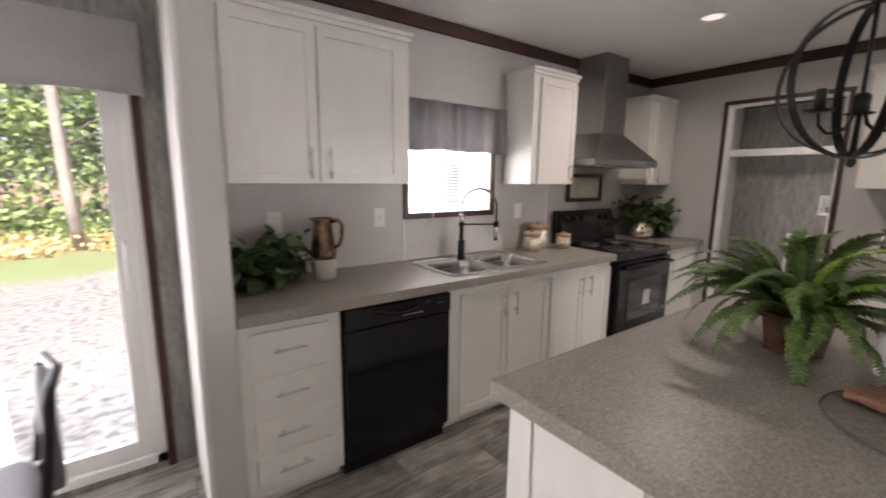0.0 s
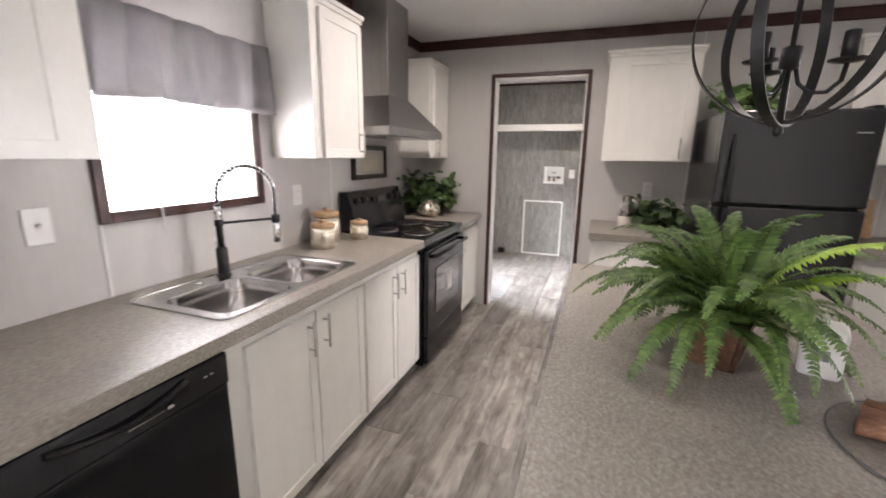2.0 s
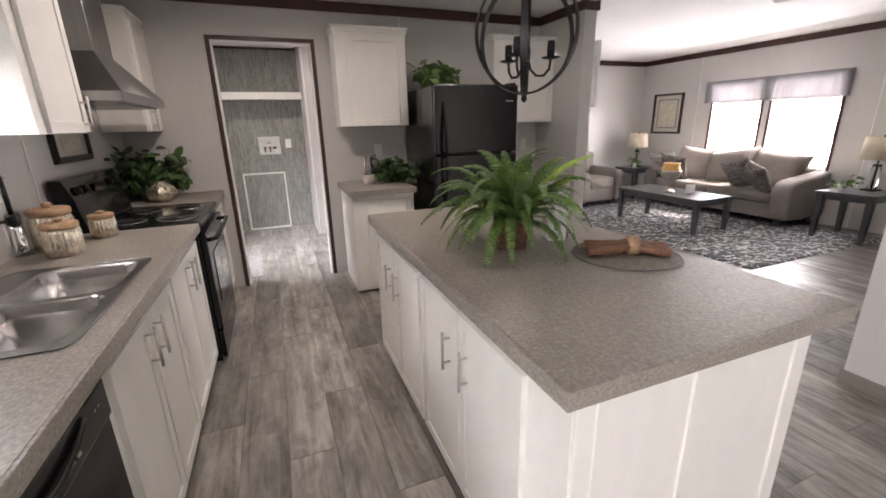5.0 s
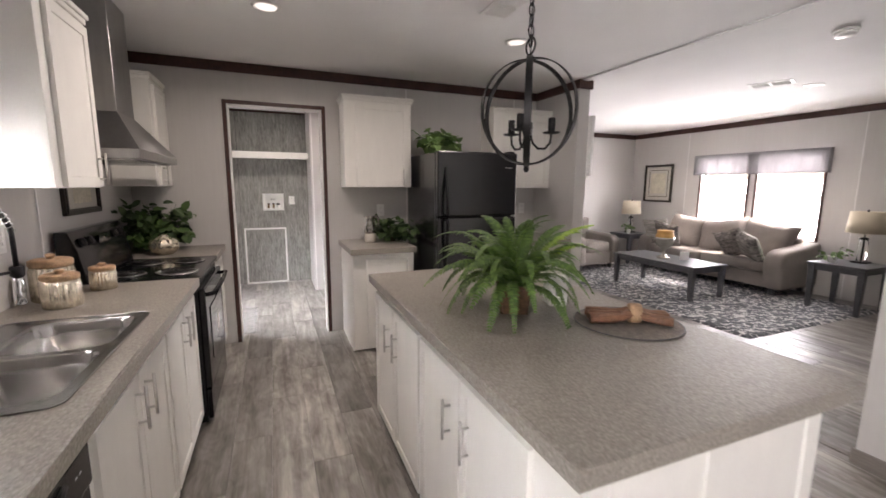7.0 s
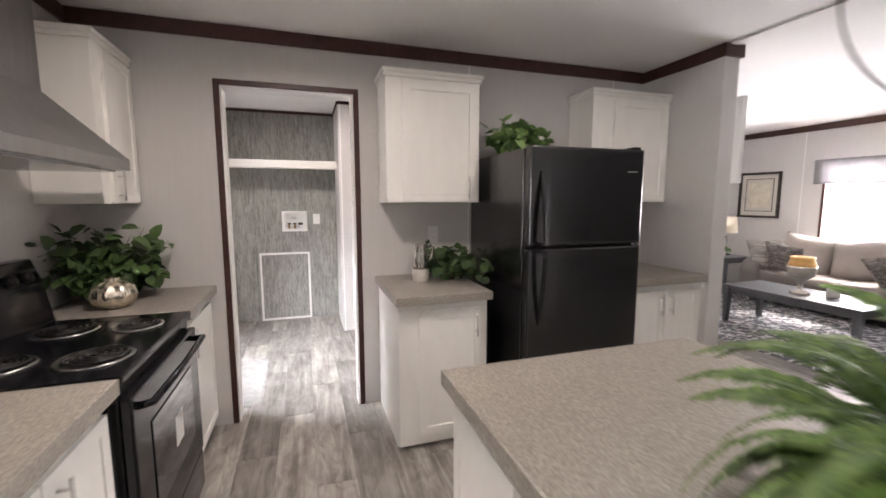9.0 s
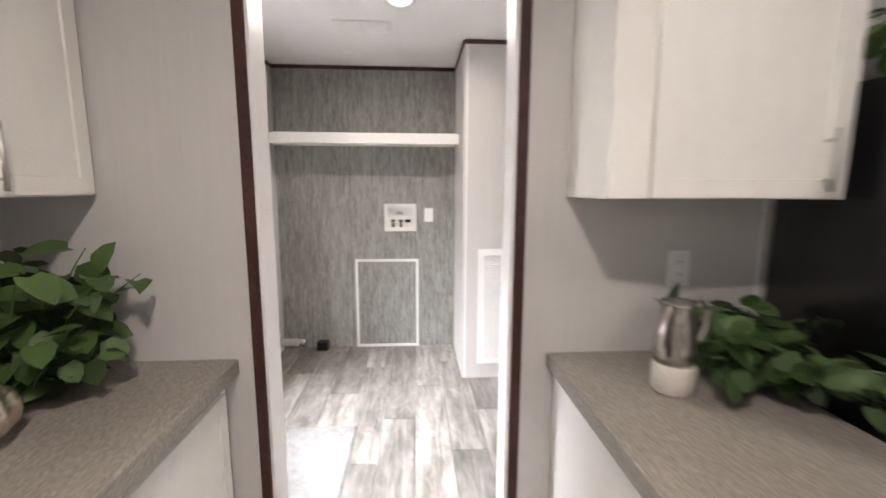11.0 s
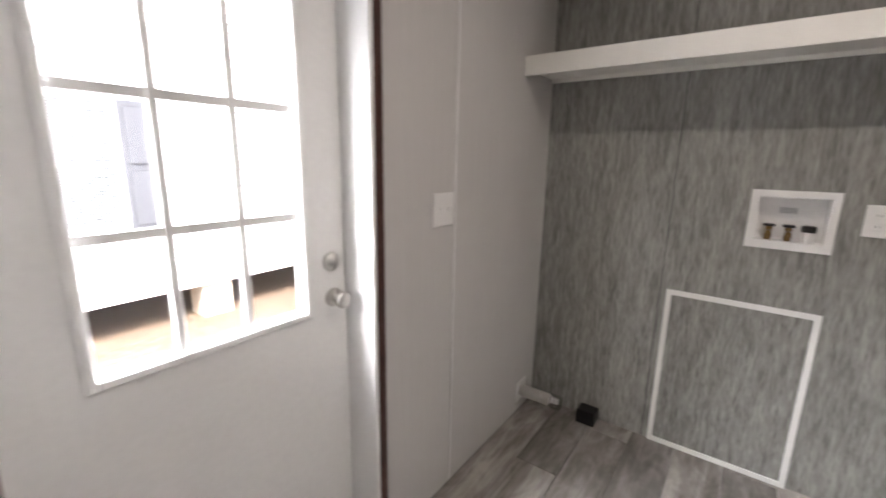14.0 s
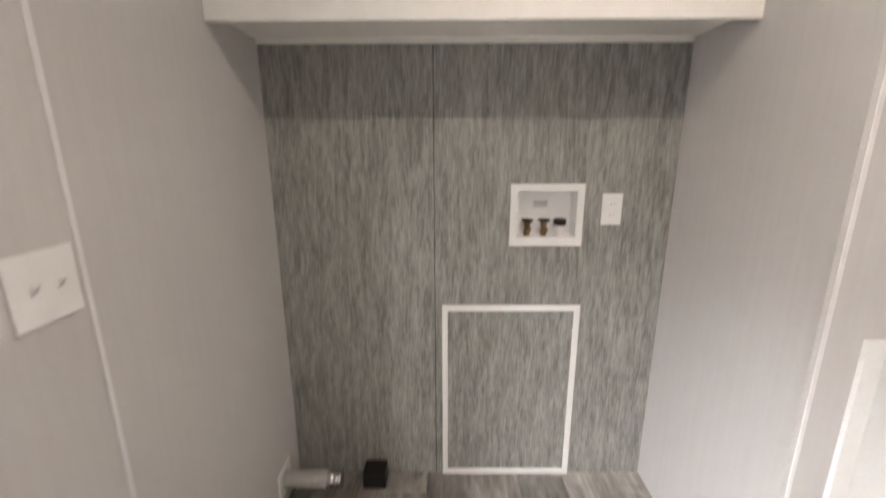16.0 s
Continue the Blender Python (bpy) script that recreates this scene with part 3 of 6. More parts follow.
# the sliding door
d = tagged(new("door_3"), "white framed sliding glass door with a curved handle", "door", kind="structure")
x0, x1, z0, z1 = slider
bm = B()
for p in ((x0, x0 + 0.05, z0, z1), (x1 - 0.045, x1, z0, z1), (x0, x1, z0, z0 + 0.05), (x0, x1, z1 - 0.05, z1), (-0.92, -0.85, z0, z1)):
    box(bm, p[0], p[1], YW - 0.004, YW + 0.10, p[2], p[3], 0.003)
part("door_frame", bm, DOORWHITE, d)
for i, (a, b, yy) in enumerate(((x0 + 0.05, -0.86, YW + 0.06), (-0.88, x1 - 0.045, YW + 0.02))):
    bm = B()
    box(bm, a, a + 0.07, yy, yy + 0.03, z0 + 0.05, z1 - 0.05, 0.003), box(bm, b - 0.07, b, yy, yy + 0.03, z0 + 0.05, z1 - 0.05, 0.003)
    box(bm, a + 0.07, b - 0.07, yy, yy + 0.03, z0 + 0.05, z0 + 0.13, 0.003), box(bm, a + 0.07, b - 0.07, yy, yy + 0.03, z1 - 0.12, z1 - 0.05, 0.003)
    s = part("sash", bm, DOORWHITE, d)
    g = part("pane", box(B(), a + 0.07, b - 0.07, yy + 0.012, yy + 0.018, z0 + 0.13, z1 - 0.12), GLASS, d)
    g.visible_shadow = False
part("door_handle", tube(B(), [(-0.02, YW + 0.02, 0.93), (-0.02, YW - 0.03, 0.945)] + [(-0.02, YW - 0.03 - 0.022 * math.sin(k * math.pi / 8), 0.945 + 0.2 * k / 8) for k in range(1, 8)] + [(-0.02, YW - 0.03, 1.145), (-0.02, YW + 0.02, 1.16)], 0.008, 8), DOORWHITE, d, "white curved pull handle", True)
casing("trim_slider", [(0.055, 0.092, YW - 0.016, YW, 0, 2.07), (x0 - 0.03, x0, YW - 0.014, YW, 0, 2.07), (x0, 0.055, YW - 0.014, YW, 2.045, 2.07)])

# area lamps standing in for daylight at the blown-out windows and glass doors
def daylight(name, at, to, w, h, watts, tint=(0.97, 0.985, 1.0)):
    l = new(name, bpy.data.lights.new(name, "AREA"))
    l.data.shape, l.data.size, l.data.size_y, l.data.energy, l.data.color = "RECTANGLE", w, h, watts, tint
    l.matrix_world = look(at, to)


daylight("daylight_living", (3.985, YL - 0.16, 1.325), (3.985, 0, -0.1), 0.82, 1.2, LIVING)
daylight("daylight_living", (4.93, YL - 0.16, 1.325), (4.93, 0, -0.1), 0.75, 1.2, LIVING)
daylight("daylight_slider", (-1.10, YW + 0.13, 1.05), (-0.9, 0.0, 0.9), 1.15, 1.85, SLIDER)
# these two are added outdoors, high up, and shine in instead of the sky
daylight("daylight_sink", (1.80, 3.55, 2.95), (1.80, 2.1, 1.0), 0.7, 1.0, SINKLIGHT)
daylight("daylight_outer_door", (4.3, 4.9, 4.0), (5.2, 2.2, 0.9), 4.6, 2.6, DOORLIGHT, (0.86, 0.935, 1.0))


def downlight(x, y, watts, label):
    d = thing("recessed_light", (x, y, ZC), label, "ceiling light", "recessed ceiling lights")
    bm = lathe(B(), [(0.085, 0.0), (0.084, -0.006), (0.066, -0.009), (0.062, -0.002)], 24)
    part("trim_ring", bm, PLASTIC, d, smooth=True)
    part("lens", lathe(B(), [(0.06, -0.004), (0.058, -0.006), (0.03, -0.0065)], 20), LENS, d, "frosted lens")
    # added fill: the fitting looks unlit, this area lamp only brightens the room
    l = new("fill_lamp", bpy.data.lights.new("fill_lamp", "AREA"))
    l.data.shape, l.data.size, l.data.energy, l.data.color = "DISK", 0.125, watts, (1.0, 0.93, 0.85)
    l.matrix_world = look((x, y, ZC - 0.012), (x, y, 0))
    l.data.spread = radians(165)


for x, y, w_ in ((3.03, 1.41, CAN_FILL), (2.98, -0.25, CAN_FILL * 0.4), (2.89, -3.65, CAN_FILL * 0.4), (5.55, 1.37, CAN_FILL * 0.75)):
    downlight(x, y, w_, "round white recessed ceiling light")


def valance(name, label, x0, x1, z0, z1, y, into, depth, folds, seed, cloth):
    """A gathered cloth valance on a rod in front of a window."""
    d = thing(name, ((x0 + x1) / 2, y, z0), label, "curtain")
    rnd = random.Random(seed)
    n, bm = int((x1 - x0) / 0.012), B()
    ph = [rnd.uniform(0, 6.3) for _ in range(5)]
    grid = []
    for j in range(9):
        v, row = j / 8, []
        for i in range(n + 1):
            u = x0 - (x0 + x1) / 2 + (x1 - x0) * i / n
            amp = folds * (1 - 0.75 * v)
            wv = amp * (math.sin(u * 34 + 2.2 * math.sin(u * 5.3 + ph[4]) + ph[0]) + 0.5 * math.sin(u * 66 + 3 * math.sin(u * 7) + ph[1]) + 0.8 * math.sin(u * 13 + ph[2]))
            wv -= amp * 1.6 * math.exp(-(math.sin(u * 11 + 2 * math.sin(u * 3.1) + ph[4]) / 0.16) ** 2)
            row.append(bm.verts.new((u, into * (depth + wv), v * (z1 - z0) + 0.004 * math.sin(u * 17 + ph[3]) * (1 - v))))
        grid.append(row)
    for a, b in zip(grid, grid[1:]):
        for i in range(n):
            bm.faces.new((a[i], a[i + 1], b[i + 1], b[i]))
    c = part("cloth", bm, cloth, d, smooth=True)
    sol = c.modifiers.new("thick", "SOLIDIFY")
    sol.thickness = 0.004
    for xr in (-(x1 - x0) / 2, (x1 - x0) / 2 - 0.004):
        part("cloth_return", box(B(), xr, xr + 0.004, min(0, into * depth), max(0, into * depth), 0.0, z1 - z0), cloth, d)
    part("rod", tube(B(), [(-(x1 - x0) / 2, into * depth * 0.3, z1 - z0 - 0.03), ((x1 - x0) / 2, into * depth * 0.3, z1 - z0 - 0.03)], 0.008), PLASTIC, d)
    return d


valance("valance", "grey gathered cloth valance over the kitchen window", 1.40, 2.258, 1.645, 1.955, YW - 0.002, -1, 0.085, 0.032, 3, VALANCE)
valance("valance", "grey sheer gathered valance across both living room windows", 3.50, 5.43, 1.655, 1.985, YL + 0.002, 1, 0.06, 0.006, 5, VALANCE)
valance("valance", "grey flat cloth cornice valance above the sliding door", -1.95, 0.105, 1.80, 2.09, YW - 0.002, -1, 0.10, 0.0008, 7, CORNICE)

# mini blind at the sink window
d = thing("mini_blind", (1.845, YW + 0.03, 1.27), "white slatted mini blind lowered over the kitchen window", "blind")
slat = None
for i in range(30):
    z = 0.02 + i * 0.0215
    if slat is None:
        bm = box(B(), -0.352, 0.352, -0.011, 0.011, -0.0006, 0.0006)
        bm.transform(Matrix.Rotation(radians(-9), 4, "X"))
        slat = part("slat", bm, BLIND, d)
        slat.location = (0, 0, z)
    else:
        s = slat.copy()
        scene.collection.objects.link(s)
        s.location = (0, 0, z)
part("bottom_rail", box(B(), -0.353, 0.353, -0.012, 0.012, -0.01, 0.006, 0.002), BLIND, d)
part("wand", tube(B(), [(-0.18, -0.05, 0.5), (-0.175, -0.055, -0.12)], 0.004, 6), BLIND, d)


# ---- cabinets ----
def pull(parent, at, along, out, length=0.15):
    """A bar pull on two posts. along and out are unit vectors."""
    a, o, c = Vector(along), Vector(out), Vector(at)
    bm = B()
    tube(bm, [c + o * 0.03 - a * length / 2, c + o * 0.03 + a * length / 2], 0.0055, 10)
    for s in (-0.32, 0.32):
        tube(bm, [c + a * s * length, c + a * s * length + o * 0.03], 0.0045, 8)
    return part("handle", bm, NICKEL, parent, "brushed nickel bar pull", True)


def shaker(parent, name, w, h, m, pull_at=None, flat=False, t=0.018):
    """A door or drawer front w by h, its back on the plane of m (x along, y out, z up)."""
    bm = B()
    box(bm, -w / 2, w / 2, 0, t, 0, h)
    front = max(bm.faces, key=lambda f: f.calc_center_median().y)
    if flat:
        bmesh.ops.inset_region(bm, faces=[front], thickness=0.004, depth=0.002)
    else:
        bmesh.ops.inset_region(bm, faces=[front], thickness=0.003, depth=0.002)
        bmesh.ops.inset_region(bm, faces=[front], thickness=min(0.062, w * 0.2), depth=0)
        bmesh.ops.inset_region(bm, faces=[front], thickness=0.003, depth=-0.006)
    bm.transform(m)
    d = part(name, bm, WHITE, parent)
    if pull_at:
        x, z, vert = pull_at
        r = m.to_3x3()
        pull(d, m @ Vector((x, t, z)), r @ Vector((0, 0, 1) if vert else (1, 0, 0)), r @ Vector((0, 1, 0)), 0.15 if vert else 0.14)
    return d


def facing(p, way):
    """A frame at p whose y points out of the cabinet front."""
    ang = {"-y": 180, "+y": 0, "-x": 90, "+x": -90}[way]
    return Matrix.Translation(p) @ Matrix.Rotation(radians(ang), 4, "Z")


def cabinet(name, label, lo, hi, way, doors, group="", crown=False, toe=0.0, drawers=(), well=None):
    """A cabinet body between two corners, with doors (u0, u1, z0, z1, pull u, pull z, vertical) in world metres along its front."""
    c = thing(name, ((lo[0] + hi[0]) / 2, (lo[1] + hi[1]) / 2, lo[2]), label, "cabinet", group)
    ox, oy, oz = c.location
    bm = B()
    if well is None:
        box(bm, lo[0] - ox, hi[0] - ox, lo[1] - oy, hi[1] - oy, toe, hi[2] - oz, 0.002)
    else:
        box(bm, lo[0] - ox, hi[0] - ox, lo[1] - oy + 0.02, hi[1] - oy, toe, well)
        part("face_frame", box(B(), lo[0] - ox, hi[0] - ox, lo[1] - oy, lo[1] - oy + 0.02, toe, hi[2] - oz, 0.002), WHITE, c)
        for xs in (lo[0] - ox, hi[0] - ox - 0.004):
            part("side_panel", box(B(), xs, xs + 0.004, lo[1] - oy + 0.02, hi[1] - oy, well, hi[2] - oz), WHITE, c)
    part("body", bm, WHITE, c)
    if toe:
        ins = {"-y": (0, 0, 0.06, 0), "+y": (0, 0, 0, -0.06), "-x": (0.06, 0, 0, 0), "+x": (0, -0.06, 0, 0)}[way]
        part("toe_kick", box(B(), lo[0] - ox + ins[0] + 0.003, hi[0] - ox + ins[1] - 0.003, lo[1] - oy + ins[2], hi[1] - oy + ins[3], 0, toe), WHITE, c)
    for u0, u1, z0, z1, pu, pz, vert, flat in doors:
        um = (u0 + u1) / 2
        if way in ("-y", "+y"):
            p = (um - ox, (lo[1] if way == "-y" else hi[1]) - oy, z0 - oz)
            sx = -1 if way == "-y" else 1
        else:
            p = ((lo[0] if way == "-x" else hi[0]) - ox, um - oy, z0 - oz)
            sx = 1 if way == "-x" else -1
        shaker(c, "drawer_front" if flat else "door", u1 - u0, z1 - z0, facing(p, way), ((pu - um) * sx, pz - z0, vert) if pu is not None else None, flat)
    if crown:
        e = 0.018
        g = {"-y": (e, e, e, 0), "-x": (e, 0, e, e)}[way]
        bm = B()
        top = hi[2] - oz
        for k, (za, zb) in enumerate(((top - 0.045, top - 0.02), (top - 0.02, top + 0.004))):
            q = 0.6 + 0.55 * k
            box(bm, lo[0] - ox - g[0] * q, hi[0] - ox + g[1] * q, lo[1] - oy - g[2] * q, hi[1] - oy + g[3] * q, za, zb, 0.003)
        part("crown", bm, WHITE, c)
    return c


FY, BACK = 1.893, YW - 0.004
V, H_ = True, False
up, low = "white upper cabinets of the kitchen", "white base cabinets of the kitchen"
cabinet("wall_cabinet", "white double-door wall cabinet with nickel bar pulls", (0.32, 2.212, 1.43), (1.318, BACK, 2.235), "-y",
        [(0.375, 0.785, 1.435, 2.17, 0.742, 1.53, V, False), (0.797, 1.252, 1.435, 2.17, 0.84, 1.53, V, False)], up, True)
cabinet("wall_cabinet", "white single-door wall cabinet between window and hood", (2.34, 2.222, 1.43), (2.815, BACK, 2.235), "-y",
        [(2.405, 2.80, 1.435, 2.17, 2.76, 1.52, V, False)], up, True)
cabinet("wall_cabinet", "white narrow wall cabinet in the corner by the hood", (3.92, 2.222, 1.43), (XK - 0.003, BACK, 2.235), "-y",
        [(4.0, 4.34, 1.435, 2.17, 4.05, 1.52, V, False)], up, True)
cabinet("wall_cabinet", "white single-door wall cabinet beside the doorway", (4.075, 0.20, 1.43), (XK - 0.003, 0.818, 2.235), "-x",
        [(0.232, 0.716, 1.435, 2.165, 0.285, 1.525, V, False)], up, True)
cabinet("wall_cabinet", "white wall cabinet above the corner counter past the refrigerator", (4.075, YM + 0.003, 1.43), (XK - 0.003, -0.68, 2.235), "-x",
        [(-1.34, -0.86, 1.435, 2.165, -0.91, 1.525, V, False)], up, True)

dz = [(0.135, 0.262), (0.305, 0.432), (0.475, 0.625), (0.668, 0.825)]
cabinet("base_cabinet", "white base cabinet with four drawers", (0.318, FY, 0.0), (0.752, BACK, 0.872), "-y",
        [(0.362, 0.692, a, b, 0.515, (a + b) / 2, H_, True) for a, b in dz], low, toe=0.07)
cabinet("base_cabinet", "white sink base cabinet with two doors", (1.372, FY, 0.0), (2.205, BACK, 0.872), "-y",
        [(1.455, 1.815, 0.095, 0.825, 1.77, 0.725, V, False), (1.825, 2.192, 0.095, 0.825, 1.87, 0.725, V, False)], low, toe=0.07, well=0.68)
cabinet("base_cabinet", "white base cabinet with two narrow doors", (2.207, FY, 0.0), (2.905, BACK, 0.872), "-y",
        [(2.222, 2.568, 0.095, 0.825, 2.53, 0.725, V, False), (2.576, 2.895, 0.095, 0.825, 2.625, 0.725, V, False)], low, toe=0.07)
cabinet("base_cabinet", "white corner base cabinet beside the range", (3.735, FY, 0.0), (XK - 0.003, BACK, 0.872), "-y",
        [(3.77, 4.32, 0.095, 0.825, 3.815, 0.725, V, False)], low, toe=0.07)
cabinet("base_cabinet", "white base cabinet beside the laundry doorway", (3.70, 0.30, 0.0), (XK - 0.003, 0.835, 0.872), "-x",
        [(0.34, 0.72, 0.095, 0.825, 0.375, 0.735, V, False)], low, toe=0.03)
cabinet("base_cabinet", "white base cabinet past the refrigerator", (3.70, YM + 0.003, 0.0), (XK - 0.003, -0.68, 0.872), "-x",
        [(-1.33, -1.04, 0.095, 0.825, -1.08, 0.735, V, False), (-1.03, -0.73, 0.095, 0.825, -0.99, 0.735, V, False)], low, toe=0.07)
isl = "white island cabinets"
for a, b, da, db, lab in ((0.83, 1.834, 1.005, 1.822, "white island cabinet with two doors and a wide end stile"), (1.836, 2.662, 1.85, 2.650, "white island cabinet with two narrow doors")):
    m = (da + db) / 2
    cabinet("island_cabinet", lab, (a, 0.06, 0.0), (b, 0.866, 0.872), "+y",
            [(da, m - 0.004, 0.06, 0.815, m - 0.075, 0.635, V, False), (m + 0.004, db, 0.06, 0.815, m + 0.075, 0.635, V, False)], isl, toe=0.04)
d = thing("island_end_panel", (0.824, 0.463, 0.0), "cream white island end panel with upright battens", "panel")
part("panel", box(B(), -0.006, 0.004, -0.403, 0.403, 0.0, 0.872, 0.001), WHITE, d)
for yb in (0.335, 0.04, -0.345):
    part("batten", box(B(), -0.013, -0.006, yb - 0.017, yb + 0.017, 0.0, 0.872, 0.002), WHITE, d)


def worktop(name, label, span, edges, hole=None):
    """A laminate top; edges: which of its sides (x0 x1 y0 y1) carry an edge band."""
    d = thing(name, (span[0], span[2], 0.872), label, "worktop")
    q = 0.010
    x0, x1, y0, y1 = span[0] + q * ("x0" in edges), span[1] - q * ("x1" in edges), span[2] + q * ("y0" in edges), span[3] - q * ("y1" in edges)
    bm, o = B(), d.location
    cells = [(x0, x1, y0, y1)] if hole is None else [(x0, hole[0], y0, y1), (hole[1], x1, y0, y1), (hole[0], hole[1], y0, hole[2]), (hole[0], hole[1], hole[3], y1)]
    for p in cells:
        box(bm, p[0] - o.x, p[1] - o.x, p[2] - o.y, p[3] - o.y, 0.0, 0.048)
    bmesh.ops.remove_doubles(bm, verts=bm.verts, dist=1e-5)
    part("top", bm, LAMINATE, d)
    w, l = span[1] - span[0], span[3] - span[2]
    strips = {"x0": (0, q, 0, l), "x1": (w - q, w, 0, l), "y0": (0, w, 0, q), "y1": (0, w, l - q, l)}
    for e in edges:
        a = list(strips[e])
        if e[0] == "y":
            a[0], a[1] = q * ("x0" in edges), w - q * ("x1" in edges)
        part("edge_band", box(B(), *a, 0.0, 0.0479, 0.0014), LAMINATE, d, "rolled laminate front edge")
    return d


worktop("worktop", "taupe speckled laminate worktop along the sink wall", (0.316, 2.915, 1.846, YW - 0.001), ("y0", "x1"), (1.455, 2.215, 1.945, 2.30))
worktop("worktop", "taupe speckled laminate worktop in the corner", (3.725, XK - 0.001, 1.846, YW - 0.001), ("y0", "x0"))
worktop("worktop", "taupe speckled laminate worktop beside the doorway", (3.65, XK - 0.001, 0.285, 0.858), ("x0", "y0", "y1"))
worktop("worktop", "taupe speckled laminate worktop past the refrigerator", (3.65, XK - 0.001, YM + 0.001, -0.66), ("x0", "y1"))
worktop("worktop", "large taupe speckled laminate island top", (0.788, 2.678, -0.07, 0.917), ("x0", "x1", "y0", "y1"))

# ---- appliances ----
d = thing("dishwasher", (1.062, 1.885, 0.0), "black built-in dishwasher with a curved grip", "dishwasher")
part("tub", box(B(), -0.303, 0.303, 0.02, 0.6, 0.05, 0.868), BLACKM, d)
part("door", box(B(), -0.3, 0.3, -0.022, 0.02, 0.10, 0.755, 0.006, 2), BLACK, d)
part("control_panel", box(B(), -0.3, 0.3, -0.03, 0.02, 0.758, 0.862, 0.008, 2), BLACK, d)
bm = tube(B(), [(-0.16 + 0.32 * k / 12, -0.034 - 0.006 * math.sin(math.pi * k / 12), 0.838 - 0.03 * math.sin(math.pi * k / 12)) for k in range(13)], 0.007, 8)
part("grip", bm, BLACKM, d, smooth=True)
part("badge", box(B(), 0.0, 0.09, -0.033, -0.03, 0.787, 0.7895), NICKEL, d, "small silver badge bar")
part("badge", box(B(), 0.1, 0.118, -0.033, -0.03, 0.784, 0.793, 0.002), NICKEL, d, "small silver badge")
part("toe_plate", box(B(), -0.3, 0.3, 0.03, 0.05, 0.0, 0.097), BLACKM, d)
for i in range(2):
    part("indicator", box(B(), 0.215 + i * 0.02, 0.225 + i * 0.02, -0.0305, -0.03, 0.815, 0.82), INK, d)

rx0, rx1 = 2.925, 3.715
d = thing("range", ((rx0 + rx1) / 2, 1.86, 0.0), "black electric coil range with glass oven door", "stove")
hw = (rx1 - rx0) / 2
part("body", box(B(), -hw, hw, 0.0, 0.60, 0.02, 0.895, 0.004), BLACK, d)
part("cooktop", box(B(), -hw - 0.002, hw + 0.002, -0.02, 0.60, 0.896, 0.922, 0.008, 2), BLACK, d)
part("oven_door", box(B(), -hw + 0.006, hw - 0.006, -0.035, -0.002, 0.235, 0.845, 0.008, 2), BLACK, d)
part("oven_window", box(B(), -0.25, 0.25, -0.039, -0.035, 0.37, 0.70, 0.002), DARKGLASS, d)
part("oven_handle", tube(B(), [(-0.34, -0.03, 0.80), (-0.335, -0.075, 0.807), (0, -0.085, 0.808), (0.335, -0.075, 0.807), (0.34, -0.03, 0.80)], 0.013, 10), BLACK, d, smooth=True)
part("drawer", box(B(), -hw + 0.006, hw - 0.006, -0.03, -0.002, 0.04, 0.225, 0.008, 2), BLACK, d)
part("sticker", box(B(), -0.02, 0.075, -0.0405, -0.039, 0.47, 0.59), CARD, d, "white paper sticker on the oven glass")
bm = B()
prism(bm, [(0.50, 0.92), (0.62, 0.92), (0.62, 1.20), (0.565, 1.20), (0.53, 1.10)], "x", -hw, hw, 0.006)
part("backguard", bm, BLACK, d)
for x in (-0.3, -0.2, 0.2, 0.3):
    bm = lathe(B(), [(0.026, 0), (0.024, 0.02), (0.02, 0.028)], 16)
    bm.transform(Matrix.Translation((x, 0.548, 1.13)) @ Matrix.Rotation(radians(68), 4, "X"))
    part("control_knob", bm, BLACKM, d, smooth=True)
part("clock_display", box(B(), -0.09, 0.09, 0.527, 0.531, 1.105, 1.15), DARKGLASS, d)
for x, y, r in ((-0.19, 0.13, 0.095), (0.19, 0.13, 0.075), (-0.19, 0.38, 0.075), (0.19, 0.38, 0.095)):
    bp = part("burner", lathe(B(), [(r + 0.02, 0.922), (r + 0.02, 0.926), (r + 0.008, 0.928), (r + 0.002, 0.924)], 28, (x, y, 0)), STEEL, d, "chrome drip pan", True)
    pts = [(x + (0.015 + (r - 0.015) * k / 72) * math.cos(k * math.pi / 9), y + (0.015 + (r - 0.015) * k / 72) * math.sin(k * math.pi / 9), 0.932) for k in range(73)]
    part("coil", tube(B(), pts, 0.0045, 6), BLACKM, bp, "dark spiral heating coil", True)

d = thing("range_hood", (3.325, 2.498, 1.58), "brushed steel chimney hood above the range", "range hood")
hw = 0.46
bm = B()
lo = [(-hw, 0, 0.05), (hw, 0, 0.05), (hw, -0.44, 0.05), (-hw, -0.44, 0.05)]
hi = [(-0.16, 0, 0.27), (0.16, 0, 0.27), (0.16, -0.28, 0.27), (-0.16, -0.28, 0.27)]
a, b = [bm.verts.new(p) for p in lo], [bm.verts.new(p) for p in hi]
for i in range(4):
    bm.faces.new((a[i], a[(i + 1) % 4], b[(i + 1) % 4], b[i]))
bm.faces.new(a), bm.faces.new(b[::-1])
bmesh.ops.recalc_face_normals(bm, faces=bm.faces)
part("canopy", bm, HOODST, d)
part("rim", box(B(), -hw, hw, -0.44, 0, 0.0, 0.05, 0.002), HOODST, d)
part("chimney", box(B(), -0.16, 0.16, -0.28, 0, 0.265, 0.892, 0.002), HOODST, d)
part("filter", box(B(), -hw + 0.05, hw - 0.05, -0.40, -0.05, -0.008, 0.0), STEEL, d)

